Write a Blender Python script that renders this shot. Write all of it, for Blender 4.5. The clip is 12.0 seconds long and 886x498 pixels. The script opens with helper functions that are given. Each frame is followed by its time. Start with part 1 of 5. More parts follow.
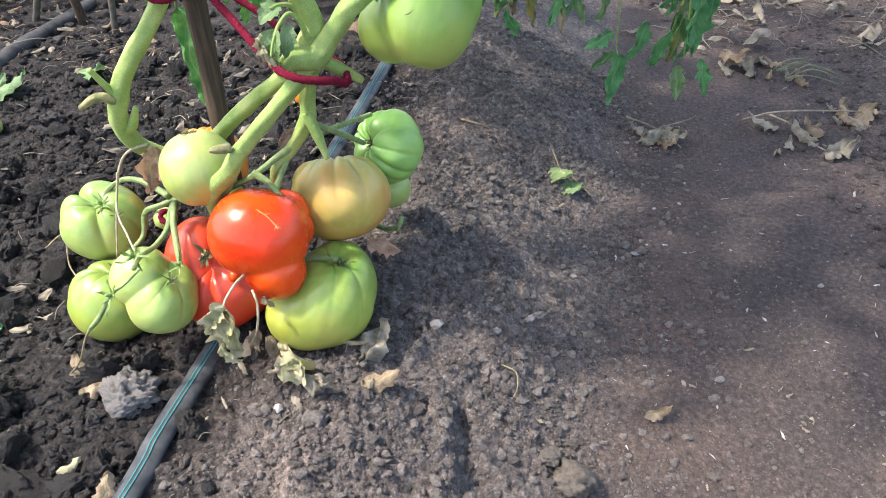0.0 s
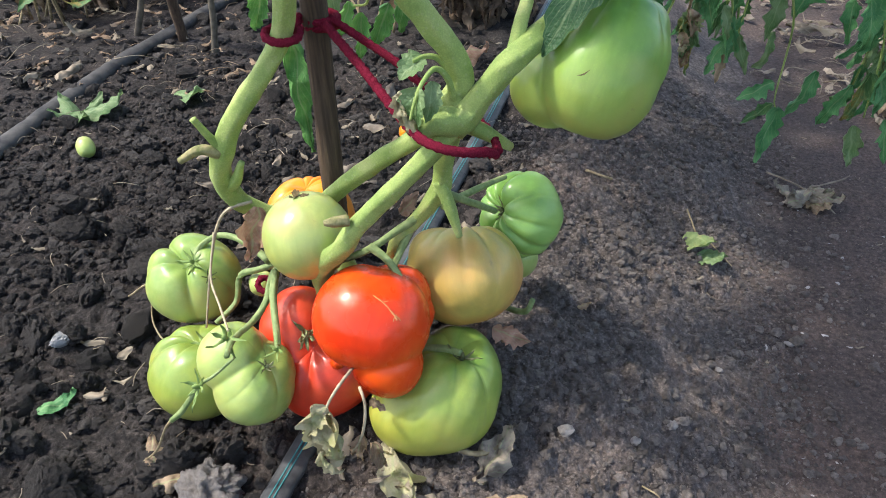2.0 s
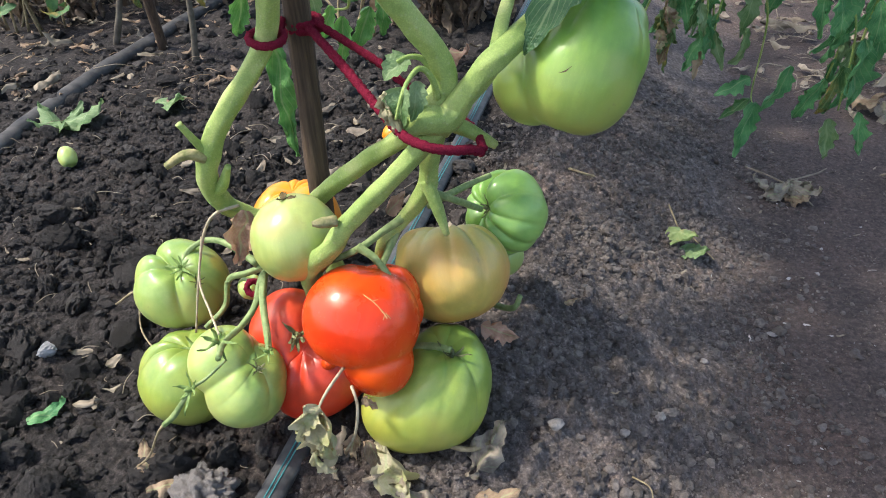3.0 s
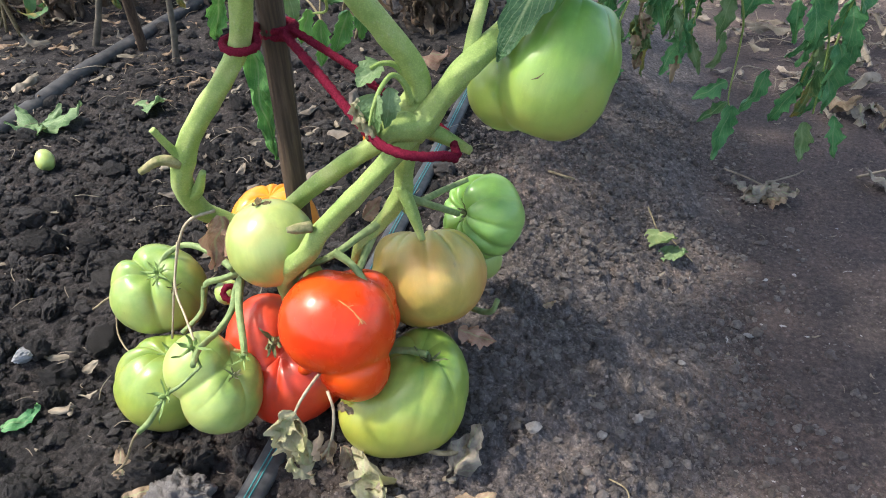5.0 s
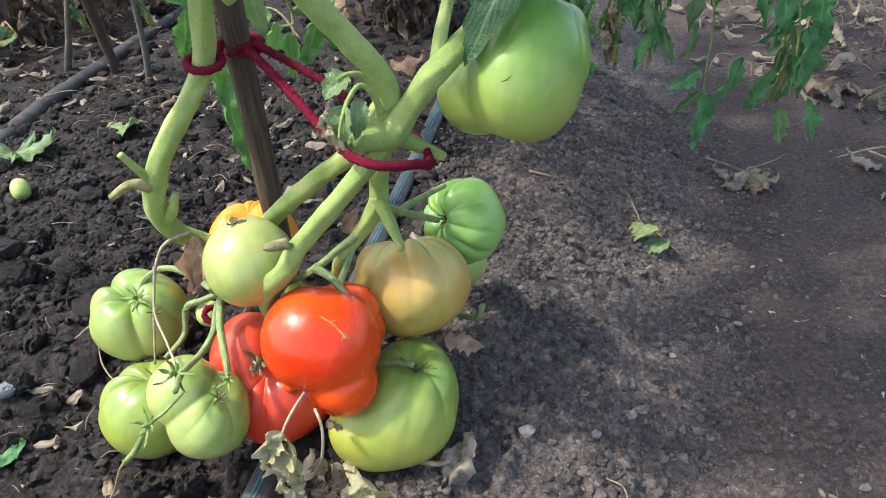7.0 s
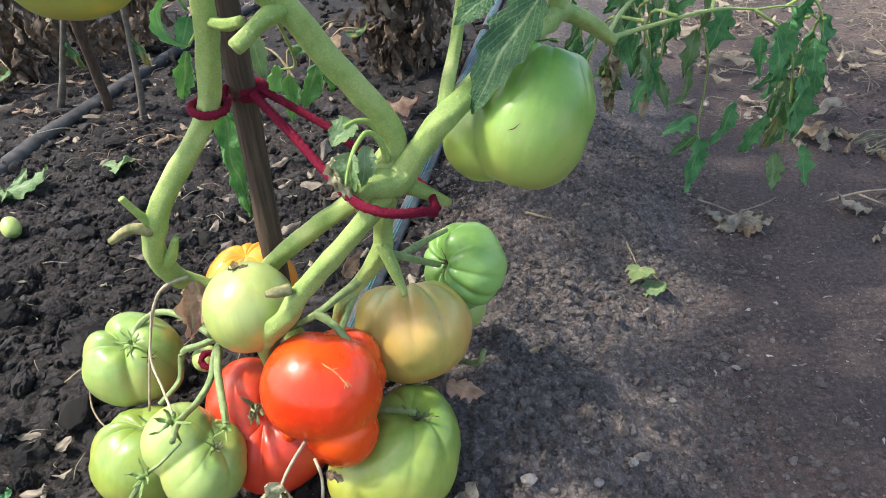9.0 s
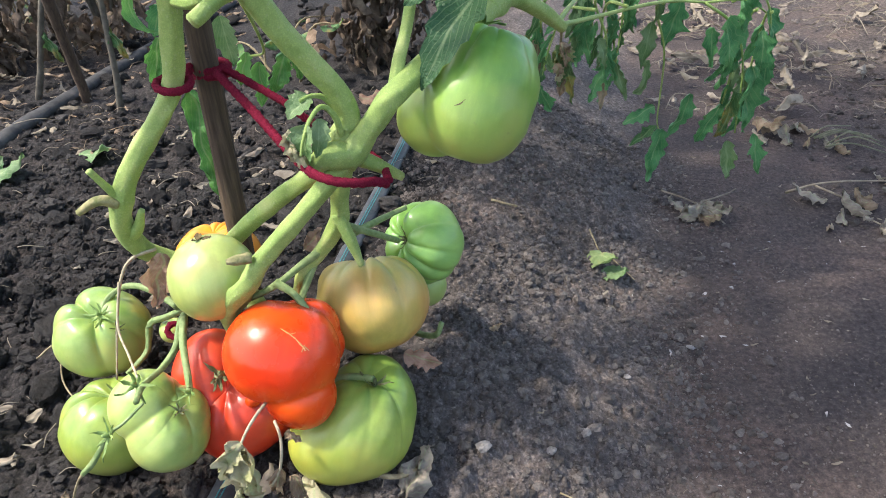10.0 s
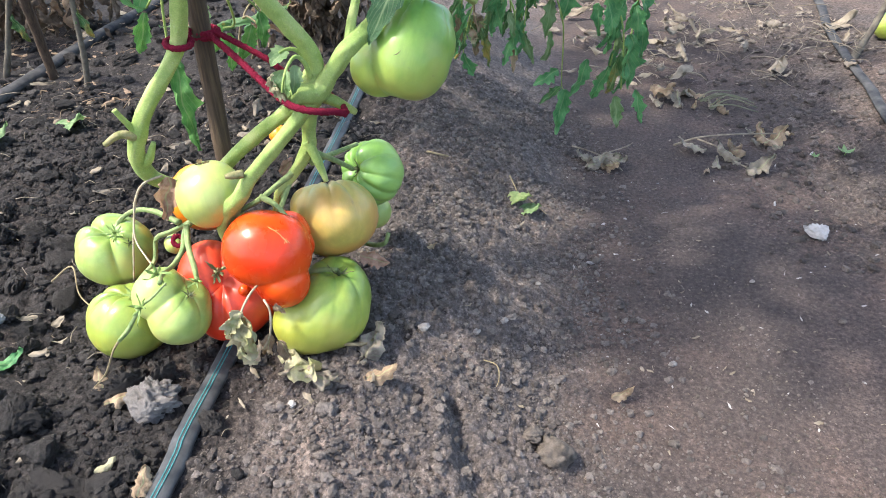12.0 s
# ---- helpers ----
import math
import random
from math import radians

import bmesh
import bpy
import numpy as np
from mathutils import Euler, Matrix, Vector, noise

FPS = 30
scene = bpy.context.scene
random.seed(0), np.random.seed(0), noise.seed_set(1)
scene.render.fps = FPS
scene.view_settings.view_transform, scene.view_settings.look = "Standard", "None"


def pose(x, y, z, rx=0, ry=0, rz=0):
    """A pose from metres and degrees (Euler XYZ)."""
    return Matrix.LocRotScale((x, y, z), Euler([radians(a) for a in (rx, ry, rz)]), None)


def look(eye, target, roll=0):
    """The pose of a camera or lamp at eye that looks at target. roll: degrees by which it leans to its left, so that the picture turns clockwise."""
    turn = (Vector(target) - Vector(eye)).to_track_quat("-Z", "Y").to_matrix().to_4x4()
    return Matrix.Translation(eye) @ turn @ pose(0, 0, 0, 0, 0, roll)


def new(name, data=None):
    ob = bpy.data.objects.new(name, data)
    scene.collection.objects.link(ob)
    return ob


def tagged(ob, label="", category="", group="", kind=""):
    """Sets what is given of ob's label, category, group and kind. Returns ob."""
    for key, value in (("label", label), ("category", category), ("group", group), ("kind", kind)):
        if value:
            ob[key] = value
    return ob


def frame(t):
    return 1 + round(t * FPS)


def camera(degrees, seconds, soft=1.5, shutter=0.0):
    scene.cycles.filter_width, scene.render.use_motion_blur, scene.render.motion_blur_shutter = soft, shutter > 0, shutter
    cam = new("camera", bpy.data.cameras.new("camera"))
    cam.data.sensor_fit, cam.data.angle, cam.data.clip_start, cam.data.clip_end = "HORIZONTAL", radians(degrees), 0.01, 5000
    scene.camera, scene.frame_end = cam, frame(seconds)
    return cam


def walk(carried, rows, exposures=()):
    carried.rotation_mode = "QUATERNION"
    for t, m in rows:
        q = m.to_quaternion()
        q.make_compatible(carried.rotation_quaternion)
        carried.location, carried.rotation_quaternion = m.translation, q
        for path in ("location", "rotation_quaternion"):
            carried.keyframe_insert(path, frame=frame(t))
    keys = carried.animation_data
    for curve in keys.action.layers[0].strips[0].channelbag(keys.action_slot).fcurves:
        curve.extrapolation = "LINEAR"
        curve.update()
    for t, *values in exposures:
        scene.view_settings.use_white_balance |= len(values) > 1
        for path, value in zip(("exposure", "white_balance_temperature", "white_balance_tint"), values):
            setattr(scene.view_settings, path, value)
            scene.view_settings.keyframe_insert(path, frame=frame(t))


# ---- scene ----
cam = camera(64.0, 12.0, soft=1.0)
PATH = [
    (0, (0.054, 0.009, 0.615), (0.011, 1.583, -0.619), -2.0),
    (0.5, (0.055, 0.069, 0.599), (0.018, 1.62, -0.662), -0.4),
    (1, (0.024, 0.115, 0.591), (-0.123, 1.671, -0.657), -3.1),
    (1.5, (-0.003, 0.135, 0.596), (-0.269, 1.698, -0.623), -6.3),
    (2, (-0.014, 0.135, 0.599), (-0.244, 1.719, -0.6), -2.2),
    (2.5, (-0.016, 0.127, 0.598), (-0.208, 1.723, -0.592), -2.7),
    (4.5, (-0.011, 0.127, 0.604), (-0.174, 1.721, -0.593), -2.1),
    (5, (-0.007, 0.129, 0.603), (-0.157, 1.727, -0.59), -2.1),
    (5.5, (-0.008, 0.125, 0.603), (-0.146, 1.726, -0.588), -1.6),
    (6, (-0.005, 0.133, 0.599), (-0.138, 1.73, -0.597), -1.7),
    (6.5, (-0.004, 0.139, 0.603), (-0.125, 1.728, -0.606), -3.1),
    (7, (0.001, 0.137, 0.602), (-0.124, 1.74, -0.586), -5.0),
    (7.2, (-0.002, 0.141, 0.607), (-0.121, 1.747, -0.578), -4.9),
    (9, (-0.012, 0.145, 0.607), (-0.095, 1.807, -0.503), -3.8),
    (9.5, (0.005, 0.134, 0.6), (-0.054, 1.808, -0.494), -3.7),
    (10, (0.013, 0.108, 0.601), (-0.03, 1.775, -0.502), -2.9),
    (10.5, (0.021, 0.069, 0.598), (-0.003, 1.732, -0.512), -3.3),
    (11, (0.03, 0.033, 0.597), (0.04, 1.687, -0.528), -4.2),
    (11.5, (0.036, -0.031, 0.612), (0.092, 1.616, -0.521), -3.8),
    (12, (0.01, -0.091, 0.642), (0.125, 1.553, -0.491), -1.6),
]
EXPOSURE = [(t, s, 6450, 8) for t, s in ((0, 1.92), (1, 1.69), (1.5, 1.45), (2.5, 1.46), (5.5, 1.54), (7.2, 1.58), (9.5, 1.65), (11, 1.76), (12, 1.96))]
walk(cam, [(t, look(eye, target, roll)) for t, eye, target, roll in PATH], EXPOSURE)

# ---- light ----
SUN_TO = Vector((-0.54, -0.02, 0.84)).normalized()
world = bpy.data.worlds.new("sky")
scene.world = world
world.use_nodes = True
wn = world.node_tree.nodes
sky = wn.new("ShaderNodeTexSky")
sky.sky_type = "NISHITA"
sky.sun_disc = False
sky.air_density, sky.dust_density, sky.ozone_density = 1.0, 3.0, 0.8
sky.sun_elevation = math.asin(SUN_TO.z)
sky.sun_rotation = math.atan2(SUN_TO.x, SUN_TO.y)
world.node_tree.links.new(sky.outputs[0], wn["Background"].inputs[0])
wn["Background"].inputs[1].default_value = 0.15
sun = new("sun", bpy.data.lights.new("sun", "SUN"))
sun.data.energy = 1.72
sun.data.angle = radians(2.5)
sun.data.color = (1.0, 0.955, 0.88)
sun.matrix_world = look(SUN_TO * 5, (0, 0, 0))


# ---- materials ----
def material(name, rough=0.6, spec=0.5):
    m = bpy.data.materials.new(name)
    m.use_nodes = True
    b = m.node_tree.nodes["Principled BSDF"]
    b.inputs["Roughness"].default_value = rough
    b.inputs["Specular IOR Level"].default_value = spec
    return m, m.node_tree.nodes, m.node_tree.links, b


def noise_node(n, l, scale, detail=4.0, rough=0.6, coord="Object", vec=None):
    t = n.new("ShaderNodeTexNoise")
    t.inputs["Scale"].default_value = scale
    t.inputs["Detail"].default_value = detail
    t.inputs["Roughness"].default_value = rough
    if vec is None:
        c = n.new("ShaderNodeTexCoord")
        vec = c.outputs[coord]
    l.new(vec, t.inputs["Vector"])
    return t.outputs["Fac"]


def ramp(n, l, fac, *stops):
    r = n.new("ShaderNodeValToRGB")
    e = r.color_ramp.elements
    while len(e) < len(stops):
        e.new(0.5)
    for k, (p, c) in zip(e, stops):
        k.position, k.color = p, (*c, 1)
    l.new(fac, r.inputs[0])
    return r.outputs[0]


def blend(n, l, fac, a, b, kind="MIX"):
    x = n.new("ShaderNodeMix")
    x.data_type, x.blend_type = "RGBA", kind
    for sock, v in ((x.inputs[0], fac), (x.inputs[6], a), (x.inputs[7], b)):
        if isinstance(v, (int, float)):
            sock.default_value = v
        elif isinstance(v, tuple):
            sock.default_value = (*v, 1)
        else:
            l.new(v, sock)
    return x.outputs[2]


def bump(n, l, b, height, strength, dist):
    k = n.new("ShaderNodeBump")
    k.inputs["Strength"].default_value = strength
    k.inputs["Distance"].default_value = dist
    l.new(height, k.inputs["Height"])
    l.new(k.outputs[0], b.inputs["Normal"])


def plain(name, a, b_, scale, rough=0.7, spec=0.4, bumped=0.0, dist=0.001, detail=5.0):
    """Two colours mixed by noise at a real-world scale, with fine relief."""
    m, n, l, b = material(name, rough, spec)
    f = noise_node(n, l, scale, detail)
    l.new(ramp(n, l, f, (0.33, a), (0.67, b_)), b.inputs["Base Color"])
    if bumped:
        bump(n, l, b, noise_node(n, l, scale * 3, 4), bumped, dist)
    return m


def soil_material():
    m, n, l, b = material("soil", 0.95, 0.2)
    c = n.new("ShaderNodeTexCoord").outputs["Object"]
    # across the bed: 0 at the drip hose, rising to the footpath
    dot = n.new("ShaderNodeVectorMath")
    dot.operation = "DOT_PRODUCT"
    dot.inputs[1].default_value = (1.0, -0.184, 0.0)
    l.new(c, dot.inputs[0])
    wob = noise_node(n, l, 7, 5, 0.65, vec=c)
    add = n.new("ShaderNodeMath")
    add.operation = "MULTIPLY_ADD"
    add.inputs[1].default_value = 0.22
    l.new(wob, add.inputs[0])
    l.new(dot.outputs["Value"], add.inputs[2])
    fine = noise_node(n, l, 150, 7, 0.66, vec=c)
    mid = noise_node(n, l, 30, 6, 0.65, vec=c)
    big = noise_node(n, l, 5, 4, 0.6, vec=c)
    # random grain tones; their contrast also paints in shade between crumbs
    bed = ramp(n, l, fine, (0.34, BED_A), (0.54, BED_B), (0.74, BED_C))
    path = ramp(n, l, fine, (0.32, PATH_A), (0.54, PATH_B), (0.78, PATH_C))
    slope = ramp(n, l, fine, (0.32, SLOPE_A), (0.54, SLOPE_B), (0.76, SLOPE_C))
    bank = ramp(n, l, fine, (0.32, BANK_A), (0.54, BANK_B), (0.76, BANK_C))
    col = bed
    for lo, hi, other in ((-0.16, -0.02, slope), (0.15, 0.30, path), (0.62, 0.80, bank)):
        t = n.new("ShaderNodeMapRange")
        t.inputs["From Min"].default_value, t.inputs["From Max"].default_value = lo, hi
        t.interpolation_type = "SMOOTHSTEP"
        l.new(add.outputs[0], t.inputs["Value"])
        col = blend(n, l, t.outputs[0], col, other)
    col = blend(n, l, 0.45, col, ramp(n, l, mid, (0.3, (0.45, 0.44, 0.45)), (0.7, (0.75, 0.72, 0.70))), "OVERLAY")
    col = blend(n, l, 0.8, col, ramp(n, l, big, (0.36, (0.36, 0.37, 0.39)), (0.5, (0.5, 0.49, 0.49)), (0.66, (0.70, 0.63, 0.59))), "OVERLAY")
    grit = noise_node(n, l, 560, 5, 0.7, vec=c)
    col = blend(n, l, 0.6, col, ramp(n, l, grit, (0.34, (0.30, 0.30, 0.30)), (0.50, (0.5, 0.5, 0.5)), (0.66, (0.78, 0.77, 0.75))), "OVERLAY")
    l.new(col, b.inputs["Base Color"])
    v = n.new("ShaderNodeTexVoronoi")
    v.inputs["Scale"].default_value = 240
    l.new(c, v.inputs["Vector"])
    h = n.new("ShaderNodeMath")
    h.operation = "SUBTRACT"
    l.new(noise_node(n, l, 480, 6, 0.75, vec=c), h.inputs[0])
    l.new(v.outputs["Distance"], h.inputs[1])
    bump(n, l, b, h.outputs[0], 1.0, 0.0020)
    return m


BED_A, BED_B, BED_C = (0.0130, 0.0119, 0.0115), (0.0303, 0.0273, 0.0259), (0.0828, 0.0733, 0.0684)
SLOPE_A, SLOPE_B, SLOPE_C = (0.0387, 0.0325, 0.0294), (0.1204, 0.1019, 0.0920), (0.2752, 0.2365, 0.2116)
PATH_A, PATH_B, PATH_C = (0.0385, 0.0303, 0.0272), (0.0740, 0.0585, 0.0525), (0.1480, 0.1185, 0.1060)
BANK_A, BANK_B, BANK_C = (0.028, 0.0228, 0.0198), (0.080, 0.0655, 0.0575), (0.185, 0.155, 0.136)
SOIL = soil_material()


def clod_material(name, a, b_, c):
    m, n, l, b = material(name, 0.95, 0.2)
    g = n.new("ShaderNodeNewGeometry")
    f = noise_node(n, l, 220, 6, 0.7)
    mix = n.new("ShaderNodeMath")
    mix.operation = "MULTIPLY_ADD"
    mix.inputs[1].default_value = 0.30
    l.new(g.outputs["Random Per Island"], mix.inputs[0])
    s = n.new("ShaderNodeMath")
    s.operation = "MULTIPLY"
    s.inputs[1].default_value = 0.72
    l.new(f, s.inputs[0])
    l.new(s.outputs[0], mix.inputs[2])
    l.new(ramp(n, l, mix.outputs[0], (0.2, a), (0.5, b_), (0.85, c)), b.inputs["Base Color"])
    bump(n, l, b, noise_node(n, l, 420, 6, 0.8), 1.0, 0.003)
    return m


CLOD = clod_material("bed_clod", (0.0131, 0.0119, 0.0114), (0.0305, 0.0274, 0.0259), (0.0878, 0.0778, 0.0718))
SLOPECLOD = clod_material("slope_clod", (0.0413, 0.0346, 0.0314), (0.1204, 0.1019, 0.0920), (0.2752, 0.2365, 0.2116))
PATHCLOD = clod_material("path_clod", (0.0492, 0.0398, 0.0338), (0.0943, 0.0771, 0.0656), (0.2132, 0.1788, 0.1492))


def fruit(name, top, side, low, blush=None, rough=0.32, coat=0.22):
    """Tomato skin: colour runs from the stem end (local z up) to the blossom end, with mottling."""
    m, n, l, b = material(name, rough, 0.38)
    b.inputs["Coat Weight"].default_value = coat
    b.inputs["Coat Roughness"].default_value = 0.14
    c = n.new("ShaderNodeTexCoord").outputs["Object"]
    sep = n.new("ShaderNodeSeparateXYZ")
    l.new(c, sep.inputs[0])
    w = noise_node(n, l, 22, 4, 0.55, vec=c)
    a = n.new("ShaderNodeMath")
    a.operation = "MULTIPLY_ADD"
    a.inputs[1].default_value = 9.0
    l.new(sep.outputs["Z"], a.inputs[0])
    l.new(w, a.inputs[2])
    col = ramp(n, l, a.outputs[0], (0.12, low), (0.5, side), (0.92, top))
    mp = n.new("ShaderNodeMapping")
    mp.inputs["Scale"].default_value = (1, 1, 0.22)
    l.new(c, mp.inputs[0])
    streak = noise_node(n, l, 95, 4, 0.6, vec=mp.outputs[0])
    col = blend(n, l, 0.55, col, ramp(n, l, streak, (0.34, (0.40, 0.43, 0.40)), (0.52, (0.5, 0.5, 0.5)), (0.70, (0.64, 0.62, 0.58))), "OVERLAY")
    if blush:
        k = noise_node(n, l, 14, 2, 0.5, vec=c)
        f = n.new("ShaderNodeMapRange")
        f.inputs["From Min"].default_value, f.inputs["From Max"].default_value = 0.48, 0.72
        l.new(k, f.inputs["Value"])
        col = blend(n, l, f.outputs[0], col, blush)
    speck = ramp(n, l, noise_node(n, l, 900, 2, 0.5, vec=c), (0.60, (0.5, 0.5, 0.5)), (0.75, (0.60, 0.60, 0.55)))
    col = blend(n, l, 0.5, col, speck, "OVERLAY")
    dirt = noise_node(n, l, 60, 5, 0.7, vec=c)
    df = n.new("ShaderNodeMapRange")
    df.inputs["From Min"].default_value, df.inputs["From Max"].default_value = 0.66, 0.80
    df.inputs["To Max"].default_value = 0.55
    l.new(dirt, df.inputs["Value"])
    col = blend(n, l, df.outputs[0], col, (0.16, 0.13, 0.07))
    l.new(col, b.inputs["Base Color"])
    r = n.new("ShaderNodeMapRange")
    r.inputs["To Min"].default_value, r.inputs["To Max"].default_value = rough - 0.07, rough + 0.14
    l.new(noise_node(n, l, 40, 5, 0.6, vec=c), r.inputs["Value"])
    l.new(r.outputs[0], b.inputs["Roughness"])
    b.inputs["Subsurface Weight"].default_value = 0.18
    b.inputs["Subsurface Radius"].default_value = (1.0, 0.6, 0.25)
    b.inputs["Subsurface Scale"].default_value = 0.006
    bump(n, l, b, noise_node(n, l, 700, 2, vec=c), 0.06, 0.0003)
    return m


GREEN = fruit("green_skin", (0.14, 0.26, 0.05), (0.35, 0.43, 0.125), (0.40, 0.435, 0.14), (0.43, 0.42, 0.135))
GREEN_RICH = fruit("rich_green_skin", (0.10, 0.23, 0.035), (0.215, 0.355, 0.062), (0.29, 0.39, 0.085), (0.32, 0.37, 0.085))
GREEN_DEEP = fruit("deep_green_skin", (0.14, 0.28, 0.065), (0.25, 0.42, 0.10), (0.30, 0.45, 0.12))
GREEN_YELLOW = fruit("yellow_green_skin", (0.140, 0.240, 0.042), (0.30, 0.36, 0.068), (0.37, 0.38, 0.062), (0.38, 0.36, 0.082))
BLUSH = fruit("blushing_skin", (0.36, 0.42, 0.15), (0.37, 0.43, 0.13), (0.35, 0.36, 0.085), (0.50, 0.34, 0.09))
YELLOW = fruit("yellow_skin", (0.42, 0.40, 0.13), (0.55, 0.37, 0.10), (0.43, 0.34, 0.08), (0.58, 0.27, 0.07))
RED = fruit("red_skin", (0.70, 0.060, 0.006), (0.70, 0.046, 0.006), (0.66, 0.036, 0.006), (0.74, 0.08, 0.006), rough=0.24, coat=0.08)
DARK_RED = fruit("dark_red_skin", (0.58, 0.07, 0.03), (0.60, 0.035, 0.012), (0.58, 0.03, 0.01), rough=0.30, coat=0.08)
ORANGE = fruit("orange_skin", (0.74, 0.27, 0.02), (0.76, 0.25, 0.012), (0.70, 0.18, 0.01))

def stem_material():
    """Downy pale green skin: fine pale hairs along the stem over blotches of darker green."""
    m, n, l, b = material("stem_skin", 0.6, 0.35)
    c = n.new("ShaderNodeTexCoord").outputs["Object"]
    fine = noise_node(n, l, 900, 4, 0.7, vec=c)
    big = noise_node(n, l, 30, 5, 0.65, vec=c)
    col = ramp(n, l, big, (0.34, (0.19, 0.28, 0.065)), (0.52, (0.285, 0.365, 0.100)), (0.68, (0.38, 0.42, 0.150)))
    col = blend(n, l, 0.45, col, ramp(n, l, fine, (0.36, (0.38, 0.40, 0.36)), (0.52, (0.5, 0.5, 0.5)), (0.66, (0.72, 0.71, 0.66))), "OVERLAY")
    v = n.new("ShaderNodeTexVoronoi")
    v.inputs["Scale"].default_value = 210
    l.new(c, v.inputs["Vector"])
    wart = ramp(n, l, v.outputs["Distance"], (0.10, (1, 1, 1)), (0.30, (0, 0, 0)))
    col = blend(n, l, wart, col, blend(n, l, 0.22, col, (0.46, 0.47, 0.27)))
    scab = ramp(n, l, noise_node(n, l, 90, 5, 0.7, vec=c), (0.66, (0, 0, 0)), (0.75, (0.7, 0.7, 0.7)))
    l.new(blend(n, l, scab, col, (0.22, 0.18, 0.09)), b.inputs["Base Color"])
    b.inputs["Sheen Weight"].default_value = 0.10
    b.inputs["Sheen Roughness"].default_value = 0.4
    b.inputs["Sheen Tint"].default_value = (0.8, 0.9, 0.6, 1)
    h = n.new("ShaderNodeMath")
    h.operation = "MULTIPLY_ADD"
    h.inputs[1].default_value = 0.7
    l.new(wart, h.inputs[0])
    l.new(fine, h.inputs[2])
    bump(n, l, b, h.outputs[0], 0.5, 0.0010)
    return m


STEM = stem_material()
DOWN = plain("stem_down", (0.30, 0.37, 0.14), (0.40, 0.45, 0.20), 200, 0.7, 0.3)
STALK = plain("stalk_skin", (0.13, 0.19, 0.065), (0.25, 0.31, 0.125), 160, 0.65, 0.3, 0.6, 0.001)
STEM_DRY = plain("dry_stem", (0.14, 0.105, 0.06), (0.33, 0.27, 0.16), 130, 0.8, 0.2, 0.5, 0.0008)
STRING = plain("withered_string", (0.27, 0.22, 0.14), (0.46, 0.40, 0.28), 150, 0.8, 0.2, 0.4, 0.0006)
STUB = plain("drying_stub", (0.13, 0.15, 0.05), (0.34, 0.29, 0.15), 150, 0.75, 0.2, 0.7, 0.0012)
WOODY = plain("woody_stem", (0.065, 0.055, 0.045), (0.15, 0.13, 0.10), 60, 0.85, 0.2, 0.6, 0.0012)
SEPAL = plain("sepal", (0.12, 0.20, 0.05), (0.22, 0.30, 0.09), 120, 0.6, 0.3)
SEPAL_DRYING = plain("drying_sepal", (0.12, 0.155, 0.055), (0.27, 0.27, 0.14), 160, 0.7, 0.3)
SEPAL_DARK = plain("dark_sepal", (0.035, 0.05, 0.02), (0.09, 0.10, 0.04), 120, 0.7, 0.3)
SCAR = plain("corky_scar", (0.07, 0.05, 0.03), (0.20, 0.15, 0.07), 300, 0.9, 0.2)
SEAM = plain("skin_crack", (0.50, 0.20, 0.06), (0.66, 0.34, 0.14), 500, 0.7, 0.2)


